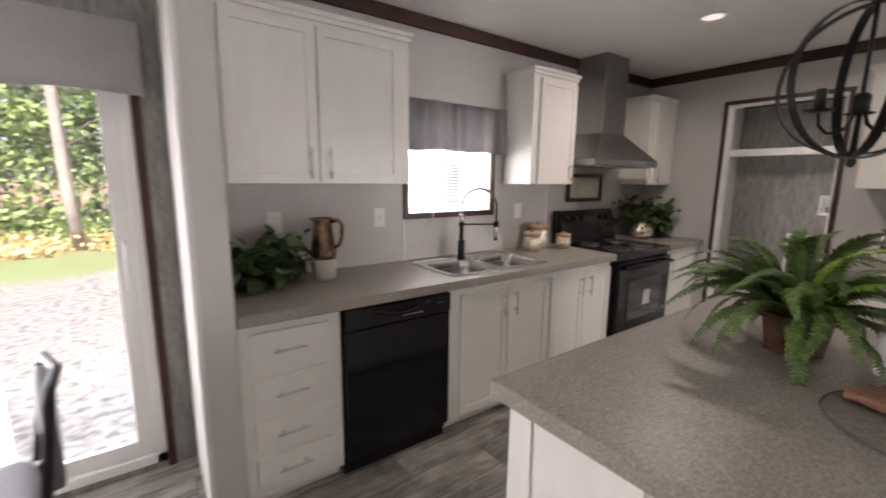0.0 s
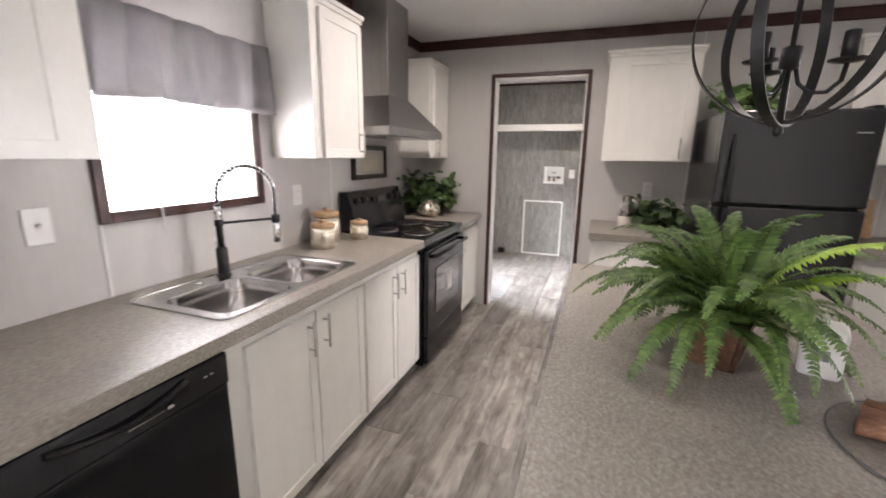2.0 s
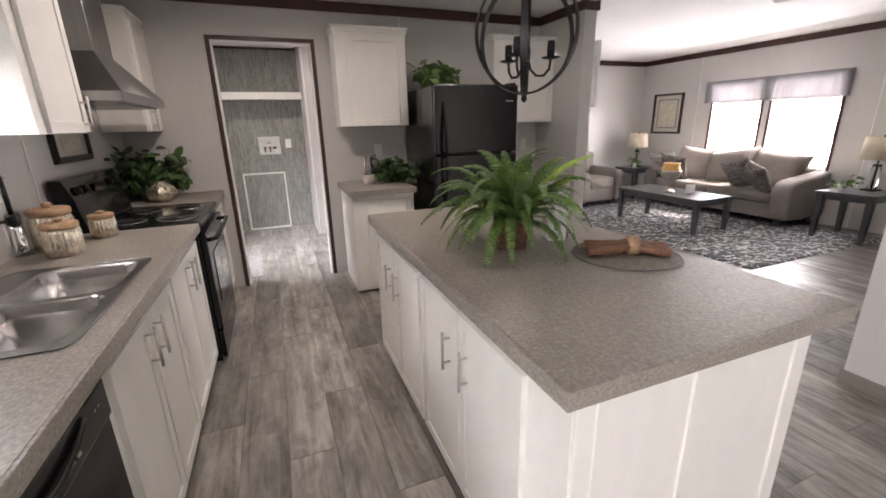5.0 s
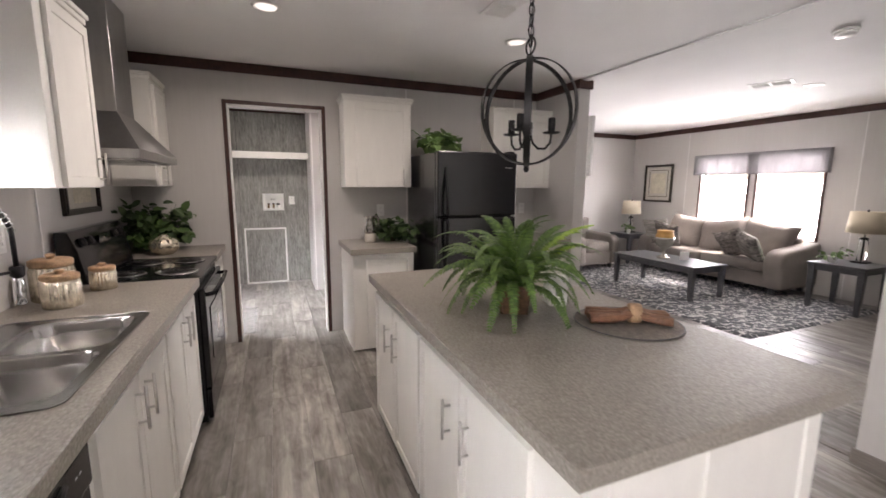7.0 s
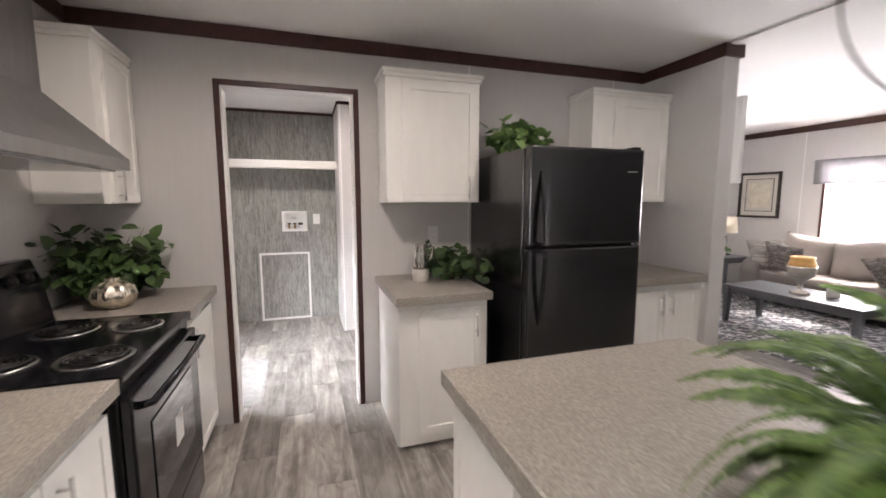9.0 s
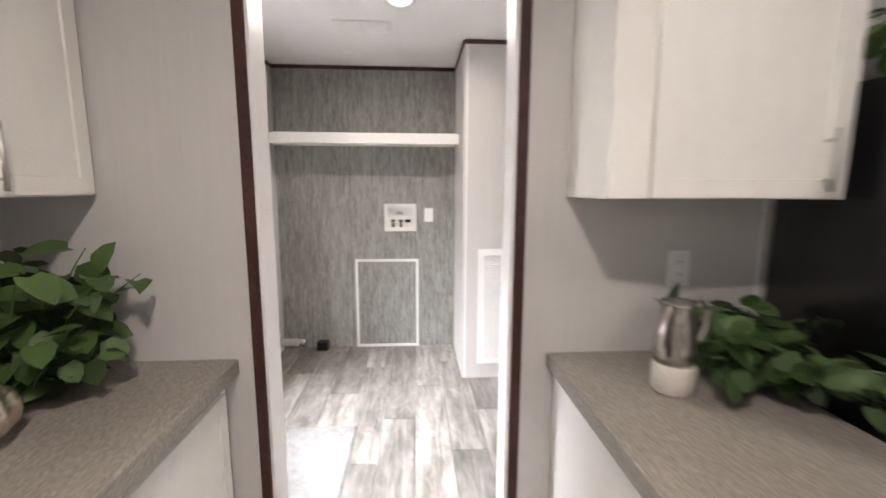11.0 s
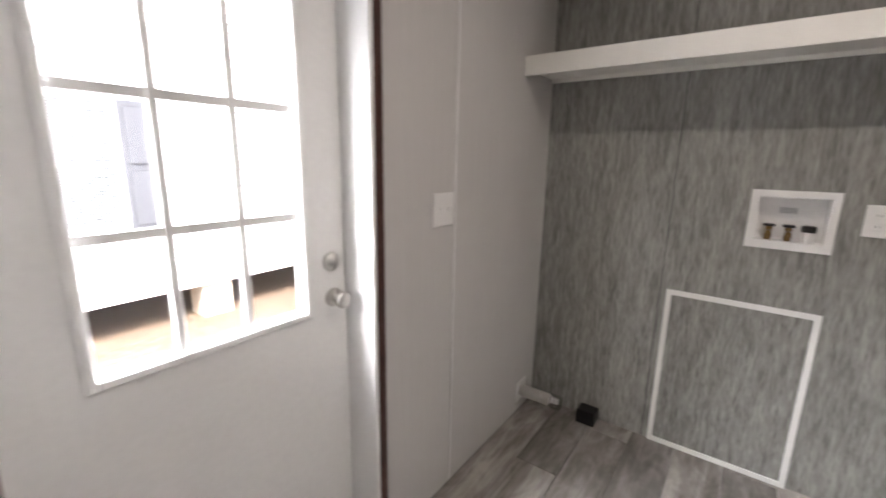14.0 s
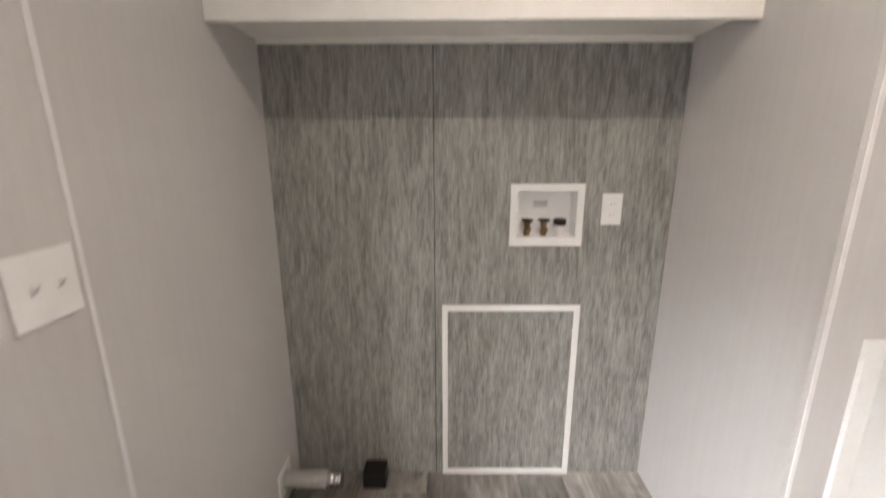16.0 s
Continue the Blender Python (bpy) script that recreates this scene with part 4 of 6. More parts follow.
fx, fy0, fy1, fz = 3.48, -0.60, 0.158, 1.737
d = thing("refrigerator", (4.0, (fy0 + fy1) / 2, 0.0), "black top-freezer refrigerator with curved door handles", "refrigerator")
hw, xf = (fy1 - fy0) / 2, fx - 4.0
part("body", box(B(), xf + 0.075, 0.33, -hw + 0.004, hw - 0.004, 0.03, fz - 0.008, 0.008, 2), GRAINBLACK, d)
part("freezer_door", box(B(), xf, xf + 0.062, -hw, hw, 1.19, fz, 0.018, 4), GRAINBLACK, d)
part("fridge_door", box(B(), xf, xf + 0.062, -hw, hw, 0.07, 1.178, 0.018, 4), GRAINBLACK, d)
part("gasket", box(B(), xf + 0.062, xf + 0.075, -hw + 0.012, hw - 0.012, 0.08, fz - 0.012), BLACKM, d)
part("door_edge", box(B(), xf + 0.018, xf + 0.05, -hw - 0.003, -hw + 0.001, 0.10, fz - 0.03), NICKEL, d, "bright edge strip of the doors")
part("grille", box(B(), xf + 0.04, xf + 0.08, -hw + 0.02, hw - 0.02, 0.0, 0.065), BLACKM, d)
part("hinge_cover", box(B(), xf + 0.01, xf + 0.11, -hw + 0.02, -hw + 0.07, fz, fz + 0.014, 0.004), BLACKM, d)
part("badge", box(B(), xf - 0.002, xf, -hw + 0.05, -hw + 0.12, 1.603, 1.611), NICKEL, d, "tiny silver badge")
for za, zb in ((1.60, 1.215), (0.755, 1.155)):
    n = 14
    pts = [(xf + 0.004 - 0.062 * math.sin(math.pi / 2 * k / n) ** 0.9, hw - 0.068, za + (zb - za) * k / n) for k in range(n + 1)] + [(xf - 0.04, hw - 0.068, zb + (zb - za) * 0.03), (xf + 0.006, hw - 0.068, zb + (zb - za) * 0.035)]
    part("handle", tube(B(), pts, [0.008 + 0.005 * min(1, k / 6) for k in range(n + 1)] + [0.013, 0.012], 10), BLACK, d, smooth=True)

# ---- sink and tap ----
d = thing("kitchen_sink", (1.835, 2.16, 0.92), "stainless double-bowl sink set into the worktop", "sink")


def bowl(bm, x0, x1, y0, y1, depth):
    def ring(ins, z, r):
        out = []
        for cx, cy, a0 in ((x1 - ins - r, y1 - ins - r, 0), (x0 + ins + r, y1 - ins - r, 90), (x0 + ins + r, y0 + ins + r, 180), (x1 - ins - r, y0 + ins + r, 270)):
            for k in range(6):
                a = radians(a0 + 18 * k)
                out.append(bm.verts.new((cx + r * math.cos(a), cy + r * math.sin(a), z)))
        return out
    rs = [ring(0, 0.004, 0.06), ring(0.005, -0.004, 0.06), ring(0.012, -0.05, 0.065), ring(0.02, -depth + 0.03, 0.07), ring(0.045, -depth + 0.004, 0.07), ring(0.14, -depth, 0.03)]
    for a, b in zip(rs, rs[1:]):
        n = len(a)
        for i in range(n):
            bm.faces.new((b[i], b[(i + 1) % n], a[(i + 1) % n], a[i]))
    bm.faces.new(rs[-1])


for x0, x1 in ((-0.365, -0.015), (0.015, 0.365)):
    bm = B()
    bowl(bm, x0, x1, -0.205, 0.125, 0.18)
    b = part("bowl", bm, BOWLST, d, smooth=True)
    part("drain", lathe(B(), [(0.046, -0.180), (0.045, -0.1775), (0.038, -0.178), (0.036, -0.1795)], 20, ((x0 + x1) / 2, -0.04, 0)), CHROME, b)
    part("strainer", lathe(B(), [(0.036, -0.1794), (0.034, -0.1785), (0.006, -0.1788)], 20, ((x0 + x1) / 2, -0.04, 0)), BLACKM, b, "dark drain strainer")
bm = B()
rim = ((-0.405, -0.365, -0.195, 0.195), (0.365, 0.405, -0.195, 0.195), (-0.015, 0.015, -0.205, 0.125), (-0.365, 0.365, -0.235, -0.205), (-0.365, 0.365, 0.125, 0.235))
for x0, x1, y0, y1 in rim:
    box(bm, x0, x1, y0, y1, 0.0005, 0.004)
edge = []
for cx, cy, a0 in ((0.365, 0.195, 0), (-0.365, 0.195, 90), (-0.365, -0.195, 180), (0.365, -0.195, 270)):
    fan = [(cx + 0.04 * math.cos(radians(a0 + 15 * k)), cy + 0.04 * math.sin(radians(a0 + 15 * k))) for k in range(7)]
    prism(bm, [(cx, cy)] + fan, "z", 0.0005, 0.004)
    edge += [(x, y, 0.003) for x, y in fan]
# rounded corners between rim and bowl
for x0, x1 in ((-0.365, -0.015), (0.015, 0.365)):
    for cx, cy, sx, sy in ((x1, 0.125, -1, -1), (x0, 0.125, 1, -1), (x0, -0.205, 1, 1), (x1, -0.205, -1, 1)):
        r = 0.06
        poly = [(cx, cy)] + [(cx + sx * (r - r * math.sin(radians(15 * k))), cy + sy * (r - r * math.cos(radians(15 * k)))) for k in range(7)]
        prism(bm, poly, "z", 0.0005, 0.004)
part("rim", bm, STEEL, d)
part("rim_bead", tube(B(), edge + edge[:1], 0.004, 6), STEEL, d, smooth=True)

for x in (-0.15, 0.115, 0.2):
    part("hole_cap", lathe(B(), [(0.014, 0.004), (0.014, 0.006), (0.011, 0.0075), (0.003, 0.008)], 18, (x, 0.182, 0)), CHROME, d, "small chrome hole cover", True)

d = thing("kitchen_faucet", (1.822, 2.352, 0.924), "black and chrome spring-neck pull-down kitchen faucet", "faucet", rz=63)
part("escutcheon", lathe(B(), [(0.031, 0), (0.031, 0.005), (0.027, 0.008)], 20), BLACKM, d, smooth=True)
part("base", lathe(B(), [(0.024, 0.008), (0.0245, 0.012), (0.0245, 0.118), (0.02, 0.126), (0.015, 0.13)], 20), BLACKM, d, smooth=True)
part("post", tube(B(), [(0, 0, 0.125), (0, 0, 0.232)], 0.014, 14), BLACKM, d, smooth=True)
part("arm_collar", lathe(B(), [(0.017, 0.218), (0.0185, 0.221), (0.0185, 0.243), (0.017, 0.246)], 18), BLACKM, d, smooth=True)
part("sleeve", lathe(B(), [(0.0145, 0.246), (0.015, 0.25), (0.015, 0.30), (0.0125, 0.305)], 18), CHROME, d, "polished chrome sleeve", True)
AR = 0.122
arc = [(0, 0, 0.30), (0, 0, 0.335)] + [(0, -AR + AR * math.cos(radians(a)), 0.352 + AR * math.sin(radians(a))) for a in range(5, 181, 8)] + [(0, -2 * AR, 0.33), (0, -2 * AR, 0.245)]
part("hose", tube(B(), arc, 0.0075, 8), BLACKM, d, smooth=True)
cur = []
for i in range(len(arc) - 3):
    for k in range(6):
        cur.append(Vector(arc[i]).lerp(Vector(arc[i + 1]), k / 6))
coil = []
for i, p in enumerate(cur):
    t = (cur[min(i + 1, len(cur) - 1)] - cur[max(i - 1, 0)]).normalized()
    s_ = Vector((1, 0, 0))
    n = t.cross(s_).normalized()
    a = i * 0.98
    coil.append(p + (s_ * math.cos(a) + n * math.sin(a)) * 0.0125)
part("spring", tube(B(), coil, 0.0021, 5), CHROME, d, "chrome spring coil", True)
part("support_arm", tube(B(), [(0, -0.015, 0.232), (0, -2 * AR + 0.015, 0.232)], 0.0058, 8), BLACKM, d, smooth=True)
part("docking_ring", lathe(B(), [(0.017, 0.214), (0.0195, 0.218), (0.0195, 0.246), (0.017, 0.25)], 18, (0, -2 * AR, 0)), BLACKM, d, smooth=True)
head = part("spray_head", lathe(B(), [(0.012, 0.118), (0.0165, 0.121), (0.0175, 0.15), (0.016, 0.20), (0.0135, 0.214)], 18, (0, -2 * AR, 0)), CHROME, d, "chrome spray head", True)
part("spray_button", box(B(), -0.005, 0.005, -2 * AR - 0.0195, -2 * AR - 0.015, 0.15, 0.185, 0.002), BLACKM, head, "black thumb button")
part("lever_hub", tube(B(), [(0.02, 0, 0.07), (0.046, 0, 0.07)], [0.014, 0.013], 14), CHROME, d, "chrome lever hub", True)
part("lever", tube(B(), [(0.04, 0, 0.07), (0.052, 0.003, 0.10), (0.06, 0.008, 0.155)], [0.007, 0.006, 0.0045], 10), CHROME, d, "chrome lever", True)


# ---- plants ----
def frond_mesh(length, rise, droop, seed, width):
    """One fern frond along +x: a curved stem with paired leaflets."""
    rnd = random.Random(seed)
    bm = B()
    n = 44
    pts = []
    for k in range(n + 1):
        t = k / n
        pts.append(Vector((length * (t - 0.18 * t ** 3 * droop), length * 0.05 * math.sin(t * 2.2 + seed), length * (rise * t - (rise * 0.55 + droop) * t ** 2.3 * 0.9))))
    tube(bm, pts[::2], [0.0024 - 0.0018 * k / 22 for k in range(23)], 4)
    for k in range(3, n):
        t = k / n
        p, d = pts[k], (pts[k + 1] - pts[k - 1]).normalized()
        side = d.cross(Vector((0, 0, 1))).normalized()
        nrm = side.cross(d)
        full = width * (math.sin(math.pi * (0.13 + 0.86 * t)) ** 0.7) + 0.002
        w = length / n
        for s in (-1, 1):
            l = full * rnd.uniform(0.86, 1.1)
            out = (side * s + d * rnd.uniform(0.22, 0.42) + nrm * rnd.uniform(0.02, 0.22)).normalized()
            b0, b1 = p - d * w * 0.5, p + d * w * 0.5
            q = p + out * l * 0.5
            m0, m1 = q - d * w * 0.66, q + d * w * 0.52
            tip = p + out * l + d * l * 0.06 - nrm * l * rnd.uniform(0.15, 0.42)
            v = [bm.verts.new(x) for x in (b0, m0, tip, m1, b1)]
            bm.faces.new((v[0], v[1], v[3], v[4]) if s > 0 else (v[4], v[3], v[1], v[0]))
            bm.faces.new((v[1], v[2], v[3]) if s > 0 else (v[3], v[2], v[1]))
    me = bpy.data.meshes.new("frond")
    bm.normal_update()
    bm.to_mesh(me)
    bm.free()
    me.materials.append(FERN)
    return me


d = thing("potted_fern", (1.722, 0.495, 0.92), "lush green fern with arching fronds in a rusty copper pot", "plant")
bm = lathe(B(), [(0.078, 0), (0.082, 0.006), (0.098, 0.105), (0.104, 0.11), (0.104, 0.125), (0.094, 0.126), (0.088, 0.105)], 4)
bmesh.ops.bevel(bm, geom=[e for e in bm.edges if abs(e.verts[0].co.z - e.verts[1].co.z) > 0.02], offset=0.012, segments=2, affect="EDGES")
bm.transform(Matrix.Rotation(radians(20), 4, "Z"))
part("pot", bm, RUSTPOT, d, "square tapered rust copper pot")
part("soil", lathe(B(), [(0.06, 0.085), (0.062, 0.112), (0.045, 0.12), (0.01, 0.122)], 14), SOIL, d, "brown moss on the soil")
rf = random.Random(8)
variants = [frond_mesh(0.42, 1.0, 0.40, 1, 0.038), frond_mesh(0.43, 0.8, 0.62, 2, 0.04), frond_mesh(0.41, 0.65, 0.80, 3, 0.04), frond_mesh(0.34, 1.25, 0.25, 4, 0.035), frond_mesh(0.42, 0.5, 0.75, 5, 0.041)]
light = frond_mesh(0.43, 0.75, 0.15, 9, 0.042)
light.materials.clear()
light.materials.append(FERNLIGHT)
for i in range(74):
    tier = (0, 1, 2, 3, 1)[i % 5]
    az = i * 137.5 + rf.uniform(-14, 14)
    me = (variants[3], variants[0], variants[1], variants[(2, 4)[i // 5 % 2]])[tier]
    tilt = (-rf.uniform(25, 52), -rf.uniform(4, 26), -rf.uniform(-6, 14), rf.uniform(-4, 12))[tier]
    s = rf.uniform(0.70, 0.98)
    if i in (9, 33):  # two young fronds
        me, az, tilt, s = light, (-128 if i == 9 else -100), (-38 if i == 9 else -24), (0.86 if i == 9 else 0.7)
    f = new("frond", me)
    f.parent = d
    f.matrix_local = Matrix.Translation((0.02 * math.cos(radians(az)) - 0.03 * (me == light), 0.02 * math.sin(radians(az)), 0.115 + 0.02 * (me == light))) @ pose(0, 0, 0, rf.uniform(-25, 25), tilt * 0.8, az) @ Matrix.Diagonal((s, s, s, 1))


def leaf(bm, p, d, nrm, l, w):
    """A heart-shaped leaf, folded a little along its midrib."""
    d, nrm = d.normalized(), nrm.normalized()
    s = d.cross(nrm).normalized()
    nrm = s.cross(d)
    mid = [p, p + d * l * 0.5 - nrm * l * 0.02, p + d * l - nrm * l * 0.16]
    left = [p - d * l * 0.06 + s * w * 0.34 + nrm * w * 0.08, p + d * l * 0.28 + s * w * 0.5 + nrm * w * 0.1, p + d * l * 0.72 + s * w * 0.34 - nrm * w * 0.02]
    right = [q - s * 2 * (q - p).dot(s) for q in left]
    m = [bm.verts.new(q) for q in mid]
    for side, flip in ((left, False), (right, True)):
        v = [bm.verts.new(q) for q in side]
        for f in ((m[0], v[0], v[1], m[1]), (m[1], v[1], v[2]), (m[1], v[2], m[2])):
            bm.faces.new(f[::-1] if flip else f)


def foliage(parent, stems, seed, material, size, box_lo, box_hi, n, trail=0.0):
    """Stems that rise and spread inside a box, and the leaves on them."""
    rnd = random.Random(seed)
    bs, bl = B(), B()
    lo, hi = Vector(box_lo), Vector(box_hi)
    for _ in range(stems):
        tip = Vector((rnd.uniform(lo.x, hi.x), rnd.uniform(lo.y, hi.y), lo.z + (hi.z - lo.z) * (1 - trail * rnd.random()) * rnd.uniform(0.25, 1)))
        base = Vector((tip.x * 0.15, tip.y * 0.15, 0.02))
        mid = base.lerp(tip, 0.5) + Vector((rnd.uniform(-0.03, 0.03), rnd.uniform(-0.03, 0.03), 0.05))
        pts = [base.lerp(mid, t).lerp(mid.lerp(tip, t), t) for t in [k / 8 for k in range(9)]]
        tube(bs, pts, [0.003 - 0.0002 * k for k in range(9)], 4)
        for k in range(n):
            t = 0.25 + 0.75 * (k + rnd.random()) / n
            i = min(7, int(t * 8))
            p = pts[i].lerp(pts[i + 1], t * 8 - i) if t < 1 else pts[8]
            out = Vector((rnd.gauss(0, 1), rnd.gauss(0, 1), rnd.gauss(0.1, 0.6))).normalized()
            q = p + out * rnd.uniform(0.012, 0.04)
            q.x, q.y = min(max(q.x, lo.x), hi.x), min(max(q.y, lo.y), hi.y)
            q.z = max(q.z, 0.012)
            l = size * rnd.uniform(0.65, 1.25)
            leaf(bl, q, out + Vector((0, 0, -0.35)), Vector((rnd.gauss(0, 0.5), rnd.gauss(0, 0.5), 1)), l, l * rnd.uniform(0.85, 1.1))
    for v in bl.verts:
        v.co.x, v.co.y, v.co.z = min(max(v.co.x, lo.x), hi.x), min(max(v.co.y, lo.y), hi.y), max(v.co.z, 0.004)
    part("stem_growth", bs, IVY, parent)
    part("foliage", bl, material, parent, smooth=True)


d = thing("ivy_plant", (0.50, 2.24, 0.92), "dark green artificial ivy bush on the worktop", "plant")
part("moss_base", lathe(B(), [(0.05, 0), (0.055, 0.02), (0.03, 0.05), (0.008, 0.055)], 12), SOIL, d)
foliage(d, 30, 3, IVY, 0.075, (-0.175, -0.17, 0.0), (0.24, 0.23, 0.30), 9)
d = thing("ribbed_vase", (3.91, 2.215, 0.92), "gathered round mercury-glass vase before the ivy", "vase")
bm = lathe(B(), [(0.05, 0), (0.058, 0.005), (0.088, 0.035), (0.096, 0.068), (0.086, 0.105), (0.058, 0.128), (0.034, 0.135), (0.03, 0.146), (0.034, 0.152), (0.02, 0.14)], 64, flute=0.07, nf=8)
part("vase", bm, MERCURY, d, "ribbed silver gold glass", True)
d = thing("ivy_plant", (4.13, 2.29, 0.92), "dark green artificial ivy in the corner of the worktop", "plant")
part("moss_base", lathe(B(), [(0.05, 0), (0.055, 0.02), (0.03, 0.05), (0.008, 0.055)], 12), SOIL, d)
foliage(d, 42, 4, IVY, 0.074, (-0.16, -0.25, 0.0), (0.222, 0.20, 0.38), 9)
foliage(d, 9, 14, IVY, 0.07, (-0.33, 0.02, 0.0), (-0.05, 0.20, 0.33), 9)
d = thing("ivy_plant", (4.10, 0.40, 0.92), "green trailing ivy between pitcher and refrigerator", "plant")
part("moss_base", lathe(B(), [(0.04, 0), (0.045, 0.02), (0.02, 0.04), (0.006, 0.045)], 12), SOIL, d)
foliage(d, 30, 5, IVY, 0.065, (-0.26, -0.215, 0.0), (0.24, 0.16, 0.27), 9, 0.4)
d = thing("pothos_plant", (4.06, -0.12, 1.723), "light green variegated leafy plant on the refrigerator", "plant")
part("moss_base", lathe(B(), [(0.05, 0), (0.06, 0.03), (0.03, 0.05), (0.008, 0.055)], 12), SOIL, d)
foliage(d, 26, 6, IVYLIGHT, 0.075, (-0.26, -0.22, 0.0), (0.20, 0.28, 0.27), 8)


# ---- worktop things ----
def pitcher(at, h, rz, label, s, glaze):
    d = thing("pitcher", at, label, "pitcher", "metallic pitchers", rz)
    part("pottery_base", lathe(B(), [(0.058 * s, 0), (0.066 * s, 0.006), (0.068 * s, h * 0.30), (0.066 * s, h * 0.335)], 28), POTTERY, d, "unglazed cream pottery", True)
    part("glazed_body", lathe(B(), [(0.066 * s, h * 0.335), (0.07 * s, h * 0.40), (0.066 * s, h * 0.55), (0.055 * s, h * 0.75), (0.05 * s, h * 0.88), (0.054 * s, h * 0.97), (0.056 * s, h), (0.05 * s, h * 0.995), (0.045 * s, h * 0.9)], 28), glaze, d, "hammered metallic glaze", True)
    part("handle", tube(B(), [(0.05 * s, 0, h * 0.93), (0.08 * s, 0, h * 0.97), (0.104 * s, 0, h * 0.88), (0.102 * s, 0, h * 0.70), (0.086 * s, 0, h * 0.56), (0.06 * s, 0, h * 0.50)], [0.011, 0.012, 0.012, 0.011, 0.010, 0.009], 10), glaze, d, smooth=True)
    part("spout", prism(B(), [(-0.07 * s, h * 1.0), (-0.045 * s, h * 1.0), (-0.045 * s, h * 0.9)], "y", -0.012, 0.012, 0.002), glaze, d)
    return d


pitcher((0.83, 2.295, 0.92), 0.33, -30, "tall copper glazed pitcher with a cream pottery base", 0.98, COPPER)
pitcher((4.09, 0.60, 0.92), 0.245, -85, "small silver glazed pitcher with a cream base", 0.80, SILVERGLAZE)


def canister(at, r, h, label):
    d = thing("canister", at, label, "canister", "mercury glass canisters")
    part("jar", lathe(B(), [(r * 0.92, 0), (r * 0.98, 0.006), (r, h * 0.15), (r, h * 0.62), (r * 0.93, h * 0.72), (r * 0.86, h * 0.74)], 96, flute=0.038, nf=24), MERCURY, d, "ribbed gold mercury glass", True)
    part("lid", lathe(B(), [(r * 0.96, h * 0.74), (r * 1.0, h * 0.76), (r * 1.0, h * 0.86), (r * 0.86, h * 0.885), (r * 0.3, h * 0.89)], 28), WOODLID, d, "turned wooden lid", True)
    part("lid_knob", lathe(B(), [(0.012, h * 0.885), (0.016, h * 0.93), (0.02, h * 0.97), (0.012, h), (0.004, h)], 16), WOODLID, d, smooth=True)


canister((2.475, 2.30, 0.92), 0.068, 0.165, "medium mercury glass canister with a wooden lid")
canister((2.63, 2.385, 0.92), 0.08, 0.215, "large mercury glass canister with a wooden lid")
canister((2.79, 2.25, 0.92), 0.055, 0.135, "small mercury glass canister with a wooden lid")

d = thing("placemat", (1.42, 0.155, 0.921), "round taupe woven placemat on the island", "placemat")
part("disc", lathe(B(), [(0.20, 0), (0.203, 0.002), (0.20, 0.004), (0.19, 0.0045), (0.02, 0.0045)], 48), PLACEMAT, d)
part("edge_binding", tube(B(), [(0.2 * math.cos(a), 0.2 * math.sin(a), 0.0035) for a in [2 * math.pi * q / 64 for q in range(65)]], 0.0022, 6), GREY_TABLE, d, "dark stitched edge", True)
d = thing("napkin_bundle", (1.42, 0.155, 0.926), "rolled brown striped napkin tied with a tan band", "napkin", rz=59)
rb = random.Random(3)
for k in range(7):
    a = -0.035 + 0.0117 * k
    pts = [(-0.15 + 0.30 * j / 10, a * (0.55 + 2.2 * abs(j / 10 - 0.42)), 0.016 + 0.012 * math.sin(k * 1.7) ** 2 + 0.02 * math.exp(-((j / 10 - 0.42) / 0.12) ** 2)) for j in range(11)]
    part("fold", tube(B(), pts, [0.014 + 0.004 * rb.random() for _ in range(11)], 8), ROSEWOOD, d, smooth=True)
part("band", lathe(B(), [(0.036, -0.022), (0.039, -0.015), (0.039, 0.015), (0.036, 0.022)], 18), WOODLID, d, "tan napkin ring", True).matrix_local = pose(-0.024, 0, 0.036, 0, 90, 0)
d = thing("ceramic_block", (1.745, 0.258, 0.92), "white glazed ceramic block with a small dark motif", "ornament", rz=-20)
part("body", box(B(), -0.05, 0.045, -0.045, 0.045, 0, 0.135, 0.018, 3), PLASTIC, d, smooth=False)
part("motif", box(B(), -0.0515, -0.05, -0.014, 0.014, 0.05, 0.078), INK, d, "dark diamond motif")
d = thing("cutting_board", (4.26, -0.92, 0.92), "wooden board and block standing against the wall", "board")
part("board", prism(B(), [(0.0, 0.0), (0.03, 0.0), (0.075, 0.27), (0.05, 0.27)], "y", -0.11, 0.03, 0.003), WOODLID, d)
part("block", box(B(), -0.05, 0.02, 0.04, 0.15, 0.0, 0.19, 0.006), WOODLID, d)


